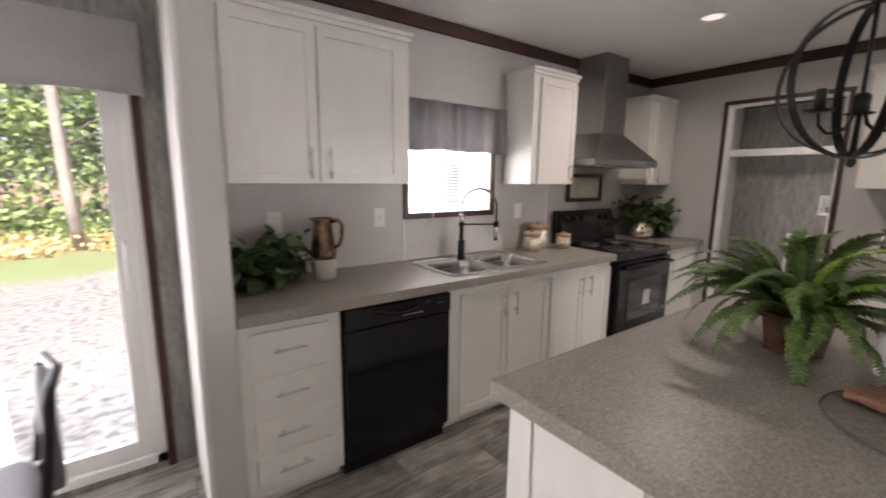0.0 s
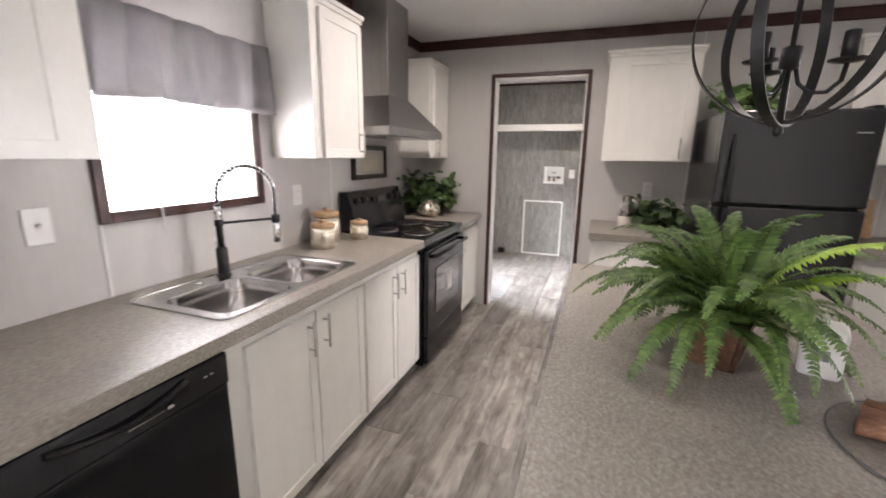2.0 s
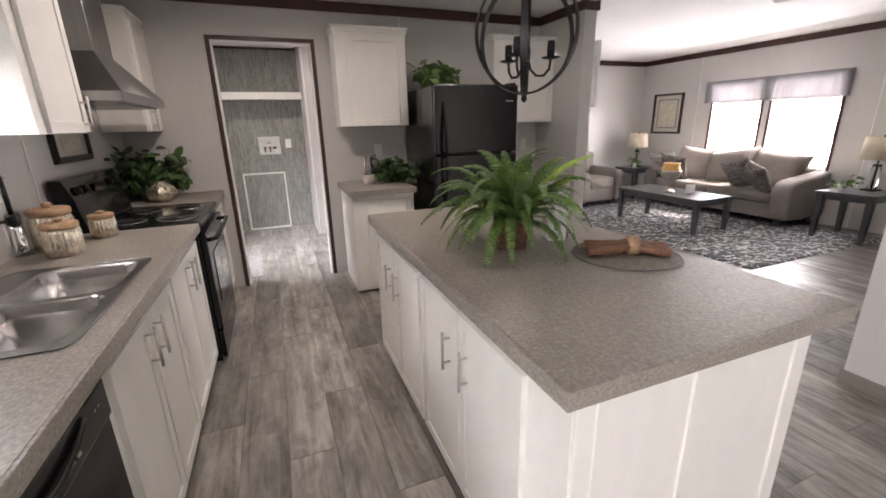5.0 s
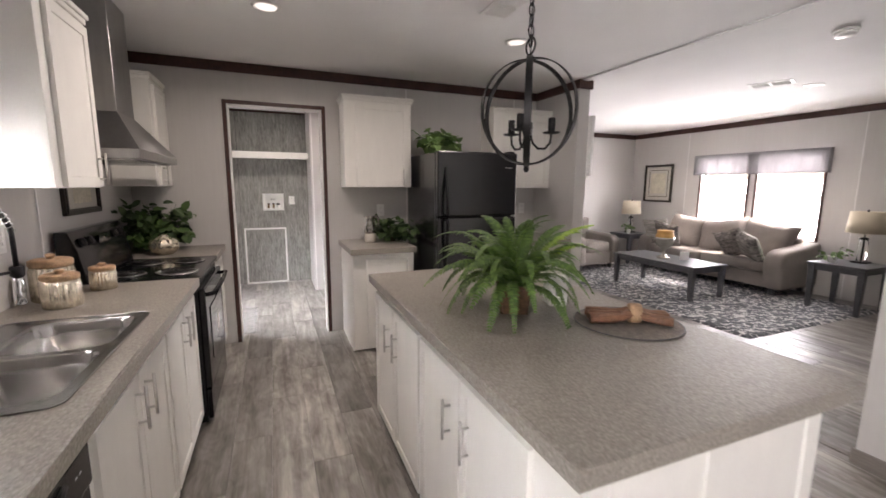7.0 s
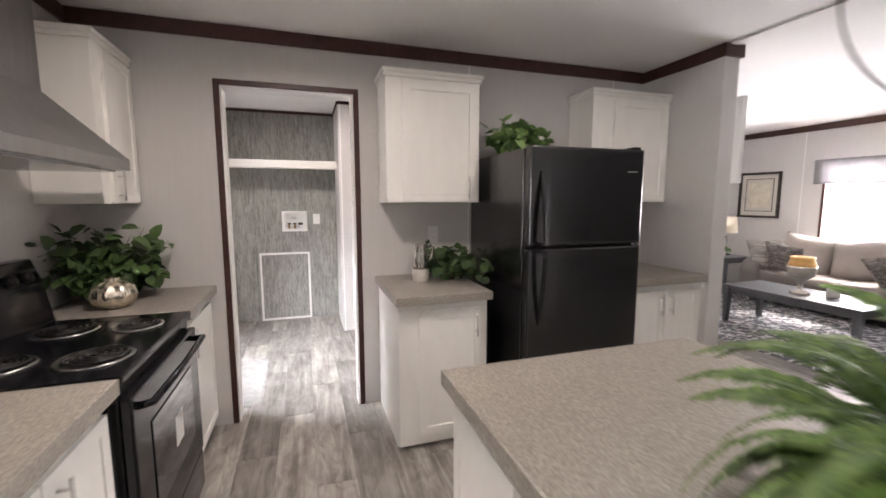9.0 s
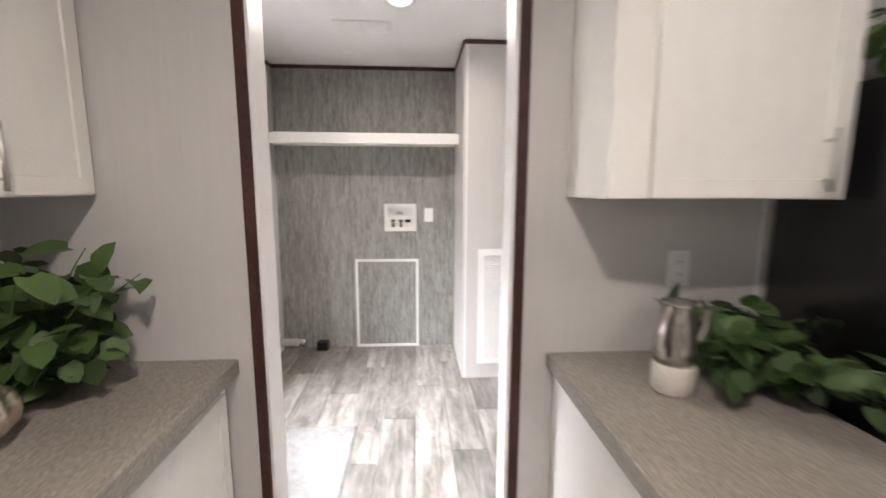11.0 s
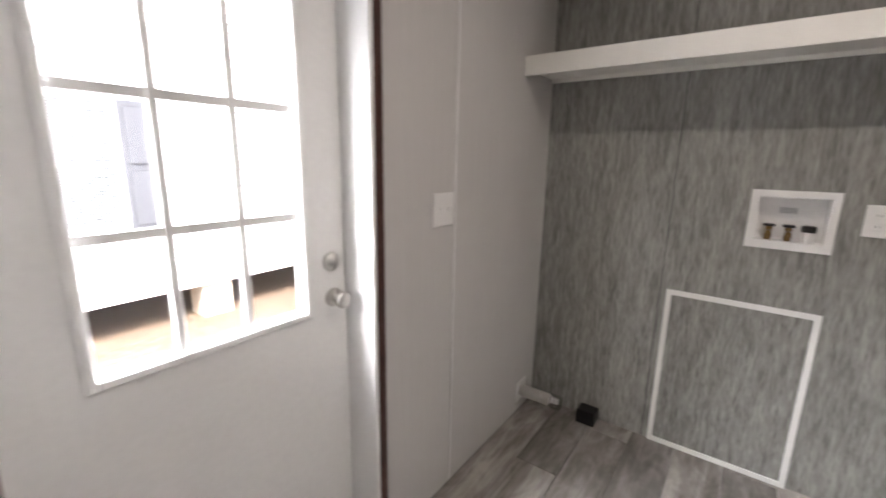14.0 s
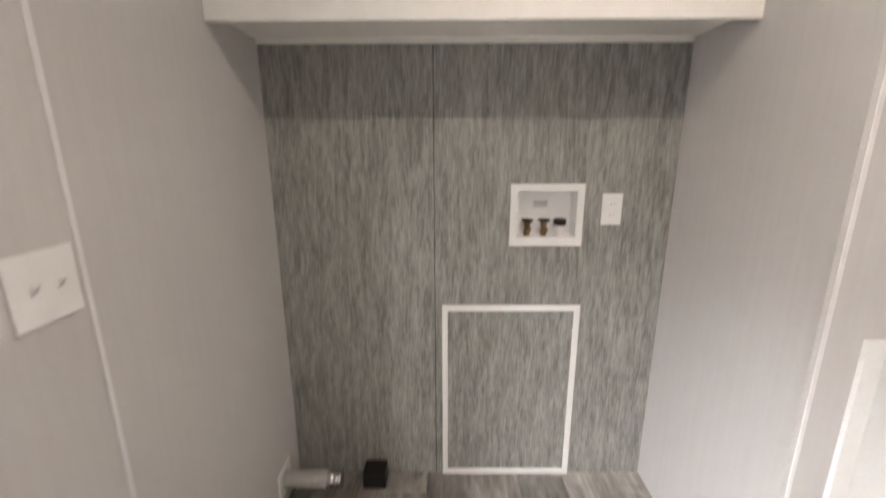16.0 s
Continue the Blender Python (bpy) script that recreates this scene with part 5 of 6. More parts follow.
# ---- pictures, plates and grilles ----
def picture(name, w, h, m, label, depth=0.022, mats=1):
    d = new(name)
    d.matrix_world = m
    tagged(d, label, "picture", "framed prints")
    f = 0.035 if w > 0.4 else 0.022
    part("frame", sheet_wall(B(), "y", -depth, 0, -w / 2, w / 2, -h / 2, h / 2, [(-w / 2 + f, w / 2 - f, -h / 2 + f, h / 2 - f)]), FRAMEDK, d, "dark bronze moulded frame")
    g = f * 0.35
    part("frame_lip", sheet_wall(B(), "y", -depth - 0.006, -depth, -w / 2 + g, w / 2 - g, -h / 2 + g, h / 2 - g, [(-w / 2 + f - g * 0.6, w / 2 - f + g * 0.6, -h / 2 + f - g * 0.6, h / 2 - f + g * 0.6)]), FRAMEDK, d)
    part("mat_board", box(B(), -w / 2 + f, w / 2 - f, -0.008, -0.002, -h / 2 + f, h / 2 - f), MATBOARD, d, "cream mat board")
    k = 0.24 if mats == 1 else 0.27
    if mats == 2:
        part("inner_border", box(B(), -w * 0.34, w * 0.34, -0.010, -0.008, -h * 0.36, h * 0.36), FRAMEDK, d)
        part("inner_mat", box(B(), -w * 0.32, w * 0.32, -0.012, -0.010, -h * 0.345, h * 0.345), MATBOARD, d)
    part("print", box(B(), -w * k, w * k, -0.014, -0.012, -h * k, h * k), PAPER, d, "faded sepia print")
    return d


picture("framed_print", 0.51, 0.25, pose(3.365, YW - 0.001, 1.395), "small dark framed print on the wall above the range", 0.02)
picture("framed_print", 0.62, 0.70, pose(6.18, YL + 0.001, 1.515, 0, 0, 180), "dark framed print with cream mats on the living room wall", 0.03, 2)
picture("framed_print", 0.62, 0.70, pose(XL - 0.001, -3.75, 1.515, 0, 0, -90), "dark framed print on the living room end wall", 0.03, 2)


def plate(m, kind, label, w=0.075, h=0.118):
    d = new("wall_plate")
    d.matrix_world = m
    tagged(d, label, "outlet" if kind == "outlet" else "switch")
    part("cover", box(B(), -w / 2, w / 2, -0.006, 0, -h / 2, h / 2, 0.003, 2), PLASTIC, d)
    if kind == "outlet":
        for z in (-0.021, 0.021):
            o = part("socket", box(B(), -0.017, 0.017, -0.008, -0.006, z - 0.014, z + 0.014, 0.003), PLASTIC, d)
            for x in (-0.006, 0.006):
                part("slot", box(B(), x - 0.001, x + 0.001, -0.0086, -0.008, z - 0.003, z + 0.006), INK, o)
    else:
        for x in ((0,) if kind == "switch" else (-0.024, 0.024)):
            part("toggle", prism(B(), [(-0.006, -0.008), (-0.019, 0.008), (-0.013, 0.010), (-0.006, 0.008)], "x", x - 0.005, x + 0.005, 0.001), PLASTIC, d)
    return d


OUT, SW, SW2 = "outlet", "switch", "double"
plate(pose(0.635, YW - 0.001, 1.215), OUT, "white duplex outlet on the kitchen wall")
plate(pose(1.27, YW - 0.001, 1.215), SW, "white switch plate on the kitchen wall")
plate(pose(2.515, YW - 0.001, 1.215), OUT, "white duplex outlet by the sink window")
plate(pose(XK - 0.001, 0.435, 1.20, 0, 0, -90), OUT, "white outlet beside the laundry doorway")
plate(pose(XK - 0.001, -1.22, 1.20, 0, 0, -90), OUT, "white outlet past the refrigerator")
plate(pose(5.85, YW - 0.001, 1.235), SW2, "white double switch plate in the laundry", 0.125, 0.125)
plate(pose(XL - 0.001, 1.18, 1.218, 0, 0, -90), OUT, "white outlet beside the washer box", 0.078, 0.122)

d = thing("washer_box", (XL, 1.432, 1.195), "white recessed washer outlet box with brass valves", "washer box", rz=-90)
part("flange", sheet_wall(B(), "y", -0.012, 0.0, -0.142, 0.142, -0.122, 0.122, [(-0.115, 0.115, -0.092, 0.095)]), PLASTIC, d)
part("recess", sheet_wall(B(), "y", 0.0, 0.078, -0.122, 0.122, -0.097, 0.10, [(-0.115, 0.115, -0.09, 0.093)]), PLASTIC, d)
part("back_plate", box(B(), -0.122, 0.122, 0.078, 0.085, -0.097, 0.10), PLASTIC, d)
part("label_card", box(B(), -0.04, 0.025, 0.0755, 0.078, 0.02, 0.05), CARD, d)
for k in range(4):
    part("print_line", box(B(), -0.036, 0.02, 0.0748, 0.0755, 0.025 + k * 0.006, 0.0275 + k * 0.006), INK, d)
for x in (-0.065, 0.002):
    v = part("valve", lathe(B(), [(0.012, -0.09), (0.014, -0.07), (0.011, -0.065), (0.011, -0.045), (0.015, -0.04), (0.008, -0.03)], 12, (x, 0.04, 0)), BRASS, d, "brass valve", True)
    part("valve_outlet", tube(B(), [(x, 0.04, -0.055), (x, 0.005, -0.06)], 0.011, 10), BRASS, d, smooth=True)
    part("valve_handle", box(B(), x - 0.022, x + 0.022, 0.022, 0.058, -0.032, -0.022, 0.004), BLACKM, v, "black valve handle")
part("drain_pipe", lathe(B(), [(0.022, -0.09), (0.022, -0.045)], 16, (0.066, 0.04, 0)), PLASTIC, d)
part("drain_cap", lathe(B(), [(0.024, -0.046), (0.025, -0.04), (0.025, -0.022), (0.02, -0.02)], 16, (0.066, 0.04, 0)), BLACKM, d, "black rubber cap")

d = thing("access_hatch", (XL - 0.001, 1.557, 0.41), "grey access panel framed in thin white trim", "hatch", rz=-90)
part("trim_frame", sheet_wall(B(), "y", -0.012, 0, -0.284, 0.284, -0.41, 0.41, [(-0.261, 0.261, -0.387, 0.387)]), PLASTIC, d)
part("panel", box(B(), -0.264, 0.264, -0.004, 0, -0.387, 0.387), ACCENT, d)

d = thing("laundry_shelf", (6.47, 1.72, 1.80), "deep white painted shelf across the washer alcove", "shelf")
part("front_board", box(B(), 0.0, 0.02, -0.773, 0.778, 0.0, 0.085, 0.002), WHITE, d)
part("shelf_board", box(B(), 0.02, 0.328, -0.773, 0.778, 0.03, 0.085), WHITE, d)
part("cleat", box(B(), 0.318, 0.329, -0.77, 0.775, 0.012, 0.03), WHITE, d)

d = thing("return_grille", (6.109, 0.515, 0.565), "white louvred return air grille on the furnace wall", "vent", rz=-90)
part("frame", sheet_wall(B(), "y", -0.014, 0, -0.315, 0.315, -0.445, 0.445, [(-0.27, 0.27, -0.40, 0.40)]), PLASTIC, d)
for x in (-0.135, 0.0, 0.135):
    part("mullion", box(B(), x - 0.012, x + 0.012, -0.012, 0, -0.40, 0.40), PLASTIC, d)
part("backing", box(B(), -0.27, 0.27, -0.002, 0, -0.40, 0.40), PLASTIC, d)
lou = None
for k in range(40):
    if lou is None:
        bm = box(B(), -0.27, 0.27, -0.0095, 0.0095, -0.001, 0.001)
        bm.transform(Matrix.Rotation(radians(42), 4, "X"))
        lou = part("louvre", bm, PLASTIC, d)
        lou.location = (0, -0.0075, -0.39)
    else:
        s = lou.copy()
        scene.collection.objects.link(s)
        s.location = (0, -0.0075, -0.39 + k * 0.02)

d = thing("dryer_vent_stub", (6.64, YW, 0.115), "short metal dryer vent stub at the wall foot", "vent pipe")
part("flange", box(B(), -0.06, 0.06, -0.006, 0, -0.06, 0.06, 0.002), PLASTIC, d, "white square wall plate")
bm = lathe(B(), [(0.033, 0), (0.033, 0.195), (0.035, 0.198), (0.035, 0.21), (0.031, 0.21)], 24)
bm.transform(Matrix.Rotation(radians(90), 4, "X"))
part("pipe", bm, M("painted_duct", (0.62, 0.60, 0.57), 0.4, metal=0.3, var=0.1), d, smooth=True)
bm = lathe(B(), [(0.038, 0), (0.039, 0.028), (0.034, 0.03)], 24)
bm.transform(Matrix.Translation((0, -0.185, 0)) @ Matrix.Rotation(radians(90), 4, "X"))
part("clamp", bm, CHROME, d, "bright hose clamp", True)
bm = lathe(B(), [(0.031, 0), (0.037, 0.004), (0.039, 0.016), (0.036, 0.026), (0.038, 0.034), (0.03, 0.034)], 36, flute=0.05, nf=9)
bm.transform(Matrix.Translation((0, -0.208, 0)) @ Matrix.Rotation(radians(90), 4, "X"))
part("foil_collar", bm, CHROME, d, "crumpled bright foil end", True)
d = thing("outlet_block", (6.75, 2.14, 0.0), "black surface dryer outlet block on the floor", "outlet")
part("housing", box(B(), -0.045, 0.045, -0.05, 0.05, 0.0, 0.078, 0.01, 2), BLACKM, d)
d = thing("doormat", (5.02, 2.02, 0.001), "grey shaggy doormat inside the outer door", "mat")
bm = B()
bmesh.ops.create_grid(bm, x_segments=70, y_segments=56, size=1)
for v in bm.verts:
    v.co.x, v.co.y = v.co.x * 0.47, v.co.y * 0.37
    e = min(0.47 - abs(v.co.x), 0.37 - abs(v.co.y))
    v.co.z = 0.001 if e < 0.004 else 0.010 + 0.007 * noise.noise(v.co * 90)
part("shag_top", bm, CARPETMAT, d, smooth=True)


# ---- ceiling fittings ----
def register(x, y, rz, label):
    d = thing("ceiling_vent", (x, y, ZC), label, "vent", rz=rz)
    part("frame", sheet_wall(B(), "x", -0.18, 0.18, -0.09, 0.09, -0.008, 0, []), PLASTIC, d)
    for side in (-1, 1):
        for k in range(7):
            bm = box(B(), -0.068, 0.068, -0.007, 0.007, -0.001, 0.001)
            bm.transform(Matrix.Translation((side * 0.083, -0.06 + k * 0.02, -0.013)) @ Matrix.Rotation(radians(35), 4, "X"))
            part("vane", bm, PLASTIC, d)
    return d


register(2.45, 0.14, 0, "white ceiling air register in the kitchen")
register(3.02, -3.2, 20, "white ceiling air register in the living room")
register(5.92, 1.62, 90, "white ceiling air register in the laundry")
d = thing("smoke_detector", (1.935, -2.095, ZC), "round white smoke detector on the ceiling", "smoke detector")
part("base", lathe(B(), [(0.07, 0), (0.07, -0.012), (0.062, -0.016)], 28), PLASTIC, d, smooth=True)
part("cover", lathe(B(), [(0.06, -0.016), (0.058, -0.034), (0.045, -0.042), (0.01, -0.044)], 28), PLASTIC, d, smooth=True)

d = thing("chandelier", (1.745, 0.437, ZC), "black metal orb chandelier on a chain with candle arms", "chandelier")
part("canopy", lathe(B(), [(0.06, 0), (0.06, -0.01), (0.03, -0.03), (0.01, -0.035)], 24), BLACKM, d, smooth=True)
R, zc = 0.217, 1.75 - ZC
top = zc + R
link, z, k = None, -0.035, 0
while z > top + 0.075:
    pts = [(0.012 * math.cos(a), 0, z - 0.022 + 0.024 * math.sin(a)) for a in [2 * math.pi * q / 12 for q in range(13)]]
    bm = tube(B(), pts, 0.003, 6)
    bm.transform(Matrix.Rotation(radians(90 * (k % 2)), 4, "Z"))
    part("chain_link", bm, BLACKM, d, smooth=True)
    z -= 0.039
    k += 1
part("top_ring", tube(B(), [(0.032 * math.cos(a), 0, top + 0.042 + 0.032 * math.sin(a)) for a in [2 * math.pi * q / 20 for q in range(21)]], 0.004, 6), BLACKM, d, smooth=True)
part("cord", tube(B(), [(0.004, 0.003, -0.03), (-0.004, 0.0, (top - 0.03) / 2), (0, 0, top)], 0.0025, 5), BLACKM, d)


def hoop(r, az, bw=0.024, th=0.004):
    bm = B()
    rings = []
    n = 56
    for q in range(n):
        a = 2 * math.pi * q / n
        rings.append([bm.verts.new((rr * math.cos(a), s * bw / 2, zc + rr * math.sin(a))) for rr, s in ((r, -1), (r, 1), (r - th, 1), (r - th, -1))])
    for q in range(n):
        a, b = rings[q], rings[(q + 1) % n]
        for i in range(4):
            bm.faces.new((a[i], a[(i + 1) % 4], b[(i + 1) % 4], b[i]))
    bmesh.ops.recalc_face_normals(bm, faces=bm.faces)
    bm.transform(Matrix.Rotation(radians(az), 4, "Z"))
    part("hoop", bm, BLACKM, d, smooth=False)


hoop(R, -34), hoop(R - 0.005, 26), hoop(R - 0.010, 86)
part("spindle", lathe(B(), [(0.008, zc + R), (0.006, zc + R - 0.03), (0.006, zc - 0.035), (0.021, zc - 0.04), (0.021, zc - 0.085), (0.006, zc - 0.092), (0.01, zc - R), (0.013, zc - R - 0.012), (0.006, zc - R - 0.024)], 12), BLACKM, d, smooth=True)
for az in (10, 130, 250):
    c, s = math.cos(radians(az)), math.sin(radians(az))
    pts = [(rr * c, rr * s, zc - 0.085 + dz_) for rr, dz_ in ((0.01, 0.01), (0.022, -0.035), (0.045, -0.058), (0.075, -0.058), (0.096, -0.035), (0.1, 0.0))]
    a = part("arm", tube(B(), pts, 0.005, 8), BLACKM, d, smooth=True)
    part("drip_cup", lathe(B(), [(0.01, zc - 0.085), (0.034, zc - 0.08), (0.036, zc - 0.076), (0.01, zc - 0.076)], 18, (0.1 * c, 0.1 * s, 0)), BLACKM, a, smooth=True)
    part("candle_sleeve", lathe(B(), [(0.0145, zc - 0.076), (0.0145, zc - 0.02), (0.0125, zc - 0.018)], 14, (0.1 * c, 0.1 * s, 0)), BLACKM, a, smooth=True)

d = thing("wall_panel", (3.72, YN, 1.85), "flat pale grey panel door on the wing wall", "panel")
part("cover", box(B(), -0.12, 0.2, -0.04, 0, -0.29, 0.29, 0.004), PLASTIC, d)


# ---- living room ----
def soft_box(bm, x0, x1, y0, y1, z0, z1, r):
    box(bm, x0, x1, y0, y1, z0, z1, r, 4)


d = thing("sofa", (4.62, -4.98, 0.025), "long taupe upholstered sofa with rolled arms", "sofa")
W = 1.06
bm = B()
soft_box(bm, -W + 0.1, W - 0.1, -0.40, 0.32, 0.09, 0.31, 0.03)
part("base", bm, SOFA, d, smooth=True)
bm = B()
soft_box(bm, -W + 0.08, W - 0.08, -0.46, -0.20, 0.09, 0.74, 0.07)
part("back_frame", bm, SOFA, d, smooth=True)
for s in (-1, 1):
    bm = B()
    prism(bm, [(-0.44, 0.09), (0.36, 0.09), (0.38, 0.30), (0.40, 0.44), (0.36, 0.56), (0.24, 0.61), (-0.10, 0.64), (-0.44, 0.70)], "x", s * (W - 0.02) - 0.12, s * (W - 0.02) + 0.12, 0.05)
    part("arm", bm, SOFA, d, smooth=True)
for x in (-0.47, 0.47):
    bm = B()
    puff(bm, (x, 0.06, 0.375), 0.475, 0.33, 0.085, 0.25)
    part("seat_cushion", bm, SOFA, d, smooth=True)
for x, tip in ((-0.62, -7), (0.02, 9), (0.64, -6)):
    bm = B()
    pillow(bm, (x, -0.17, 0.665), 0.37, 0.15, 0.29, Matrix.Rotation(radians(18), 3, "X") @ Matrix.Rotation(radians(tip), 3, "Y"))
    part("back_cushion", bm, SOFA, d, smooth=True)
for x in (-W + 0.05, W - 0.05):
    for y in (-0.36, 0.28):
        part("foot", box(B(), x - 0.03, x + 0.03, y - 0.03, y + 0.03, 0.0, 0.092, 0.006), GREY_TABLE, d, "dark block foot")


def cushion(at, m, label, mat, r=0.215):
    d = new("throw_pillow")
    d.matrix_world = Matrix.Translation(at) @ m
    tagged(d, label, "pillow", "throw pillows on the sofa")
    part("cover", pillow(B(), (0, 0, 0), r, 0.085, r), mat, d, smooth=True)
    bm = tube(B(), [(x * r, 0, z * r) for x, z in ((-1, -1), (0, -0.9), (1, -1), (0.9, 0), (1, 1), (0, 0.9), (-1, 1), (-0.9, 0), (-1, -1))], 0.005, 5)
    part("piping", bm, mat, d)


STRIPE = M("cream_striped_pillow", (0.30, 0.28, 0.25), 0.85, var=0.3, scale=7, fine=30, stretch=(0.6, 1, 5), base2=(0.50, 0.47, 0.43), bump=0.3)
for x, y, z, rx, ry, rz, mat, lab in ((5.50, -4.72, 0.70, -20, 6, 16, STRIPE, "cream striped throw pillow by the far sofa arm"), (5.24, -4.66, 0.675, -28, -8, 6, PILLOW, "grey marbled throw pillow leaning on the sofa back"),
                                     (4.14, -4.64, 0.665, -30, 16, -8, PILLOW, "grey patterned throw pillow against the sofa back"), (3.90, -4.60, 0.66, -32, -14, -22, PILLOW, "striped grey throw pillow by the sofa arm")):
    cushion((x, y, z), pose(0, 0, 0, rx, ry, rz).to_3x3().to_4x4(), lab, mat)


def table(name, at, w, l, h, label, shelf=False):
    d = thing(name, at, label, "table", "charcoal living room tables")
    part("tabletop", box(B(), -w / 2, w / 2, -l / 2, l / 2, h - 0.03, h, 0.006, 2), GREY_TABLE, d)
    for s in (-1, 1):
        part("apron", box(B(), -w / 2 + 0.06, w / 2 - 0.06, s * (l / 2 - 0.05) - 0.01, s * (l / 2 - 0.05) + 0.01, h - 0.095, h - 0.03, 0.002), GREY_TABLE, d)
        part("apron", box(B(), s * (w / 2 - 0.05) - 0.01, s * (w / 2 - 0.05) + 0.01, -l / 2 + 0.06, l / 2 - 0.06, h - 0.095, h - 0.03, 0.002), GREY_TABLE, d)
        for t in (-1, 1):
            bm = B()
            cx, cy = s * (w / 2 - 0.045), t * (l / 2 - 0.045)
            box(bm, cx - 0.034, cx + 0.034, cy - 0.034, cy + 0.034, 0, h - 0.03, 0.004)
            for v in bm.verts:
                if v.co.z < 0.1:
                    v.co.x, v.co.y = cx + (v.co.x - cx) * 0.68, cy + (v.co.y - cy) * 0.68
            part("leg", bm, GREY_TABLE, d)
    return d


table("coffee_table", (4.40, -3.66, 0.025), 1.32, 0.64, 0.44, "long charcoal wooden coffee table on the rug")
table("end_table", (2.91, -4.87, 0.012), 0.56, 0.62, 0.56, "charcoal wooden end table beside the sofa")
table("end_table", (6.30, -4.95, 0.012), 0.50, 0.55, 0.56, "charcoal wooden end table in the corner")


def lamp(at, label, s=1.0):
    d = thing("table_lamp", at, label, "lamp", "table lamps")
    part("base", box(B(), -0.07, 0.07, -0.07, 0.07, 0, 0.022, 0.004), BLACKM, d)
    part("glass_column", lathe(B(), [(0.03, 0.022), (0.045, 0.03), (0.045, 0.27), (0.03, 0.285)], 20), GLASS, d, "clear glass column", True)
    part("stem", tube(B(), [(0, 0, 0.02), (0, 0, 0.42)], 0.008, 8), BLACKM, d, smooth=True)
    part("cap", lathe(B(), [(0.045, 0.285), (0.045, 0.30), (0.02, 0.31)], 18), BLACKM, d)
    bm = B()
    n = 32
    a = [bm.verts.new((0.175 * math.cos(2 * math.pi * i / n), 0.175 * math.sin(2 * math.pi * i / n), 0.36)) for i in range(n)]
    b = [bm.verts.new((0.155 * math.cos(2 * math.pi * i / n), 0.155 * math.sin(2 * math.pi * i / n), 0.61)) for i in range(n)]
    for i in range(n):
        bm.faces.new((a[i], a[(i + 1) % n], b[(i + 1) % n], b[i]))
    sh = part("shade", bm, SHADE, d, "cream linen drum shade", True)
    sh.modifiers.new("thick", "SOLIDIFY").thickness = 0.003
    part("finial", lathe(B(), [(0.006, 0.6), (0.012, 0.615), (0.004, 0.635)], 10), BLACKM, d)
    part("harp", tube(B(), [(-0.15, 0, 0.60), (0.15, 0, 0.60)], 0.003, 5), BLACKM, d)


lamp((2.88, -5.02, 0.572), "glass table lamp with cream shade on the end table")
lamp((6.36, -5.0, 0.572), "glass table lamp with cream shade in the corner")


def pot_plant(at, label, r, seed):
    d = thing("potted_plant", at, label, "plant", "small potted plants")
    part("pot", lathe(B(), [(r * 0.7, 0), (r * 0.75, 0.004), (r, 0.075), (r * 0.95, 0.08), (r * 0.85, 0.07)], 20), PLASTIC, d, "white ceramic pot", True)
    foliage(d, 9, seed, IVYLIGHT, 0.045, (-0.15, -0.12, 0.03), (0.15, 0.12, 0.17), 6)


pot_plant((3.02, -4.72, 0.572), "small light green plant in a white pot", 0.045, 21)
pot_plant((6.22, -4.82, 0.572), "small green plant in a white pot by the lamp", 0.04, 22)

d = thing("hurricane_candle", (4.40, -3.60, 0.465), "footed glass hurricane with an amber candle", "candle holder")
part("glass_vase", lathe(B(), [(0.06, 0), (0.06, 0.012), (0.018, 0.03), (0.016, 0.075), (0.03, 0.095), (0.075, 0.13), (0.09, 0.19), (0.089, 0.205), (0.08, 0.20), (0.06, 0.13), (0.01, 0.11)], 28), M("pearl_glass", (0.50, 0.47, 0.41), 0.1, metal=0.6, var=0.2, scale=20, fine=60), d, "pearly footed glass", True)
part("candle", lathe(B(), [(0.07, 0.185), (0.083, 0.206), (0.078, 0.228), (0.069, 0.25), (0.076, 0.268), (0.068, 0.27), (0.02, 0.255)], 20), CANDLE, d, "amber yellow candle", True)
d.scale = (1.45, 1.45, 1.45)
d = thing("table_sign", (4.17, -3.72, 0.465), "small white card stand on the coffee table", "card", rz=60)
part("card", box(B(), -0.055, 0.055, -0.02, 0.02, 0, 0.115, 0.012, 2), CARD, d)
part("motif", box(B(), -0.018, 0.018, -0.022, -0.02, 0.04, 0.075, 0.0005), INK, d)

# armchair by the corner
d = thing("armchair", (6.2, -3.70, 0.025), "taupe upholstered armchair with rolled arms", "armchair", rz=-84)
bm = B()
soft_box(bm, -0.36, 0.36, -0.38, 0.38, 0.08, 0.31, 0.03)
part("base", bm, SOFA, d, smooth=True)
bm = B()
soft_box(bm, -0.40, 0.40, 0.20, 0.46, 0.10, 0.86, 0.07)
part("backrest", bm, SOFA, d, smooth=True)
bm = B()
puff(bm, (0, -0.06, 0.38), 0.31, 0.34, 0.09, 0.25)
part("seat_cushion", bm, SOFA, d, smooth=True)
for s in (-1, 1):
    bm = B()
    prism(bm, [(-0.42, 0.08), (0.40, 0.08), (0.42, 0.62), (0.0, 0.60), (-0.36, 0.58), (-0.43, 0.50), (-0.42, 0.36)], "x", s * 0.40 - 0.09, s * 0.40 + 0.09, 0.045)
    part("arm", bm, SOFA, d, smooth=True)
for x in (-0.36, 0.36):
    for y in (-0.34, 0.36):
        part("foot", box(B(), x - 0.025, x + 0.025, y - 0.025, y + 0.025, 0.0, 0.085, 0.005), GREY_TABLE, d)

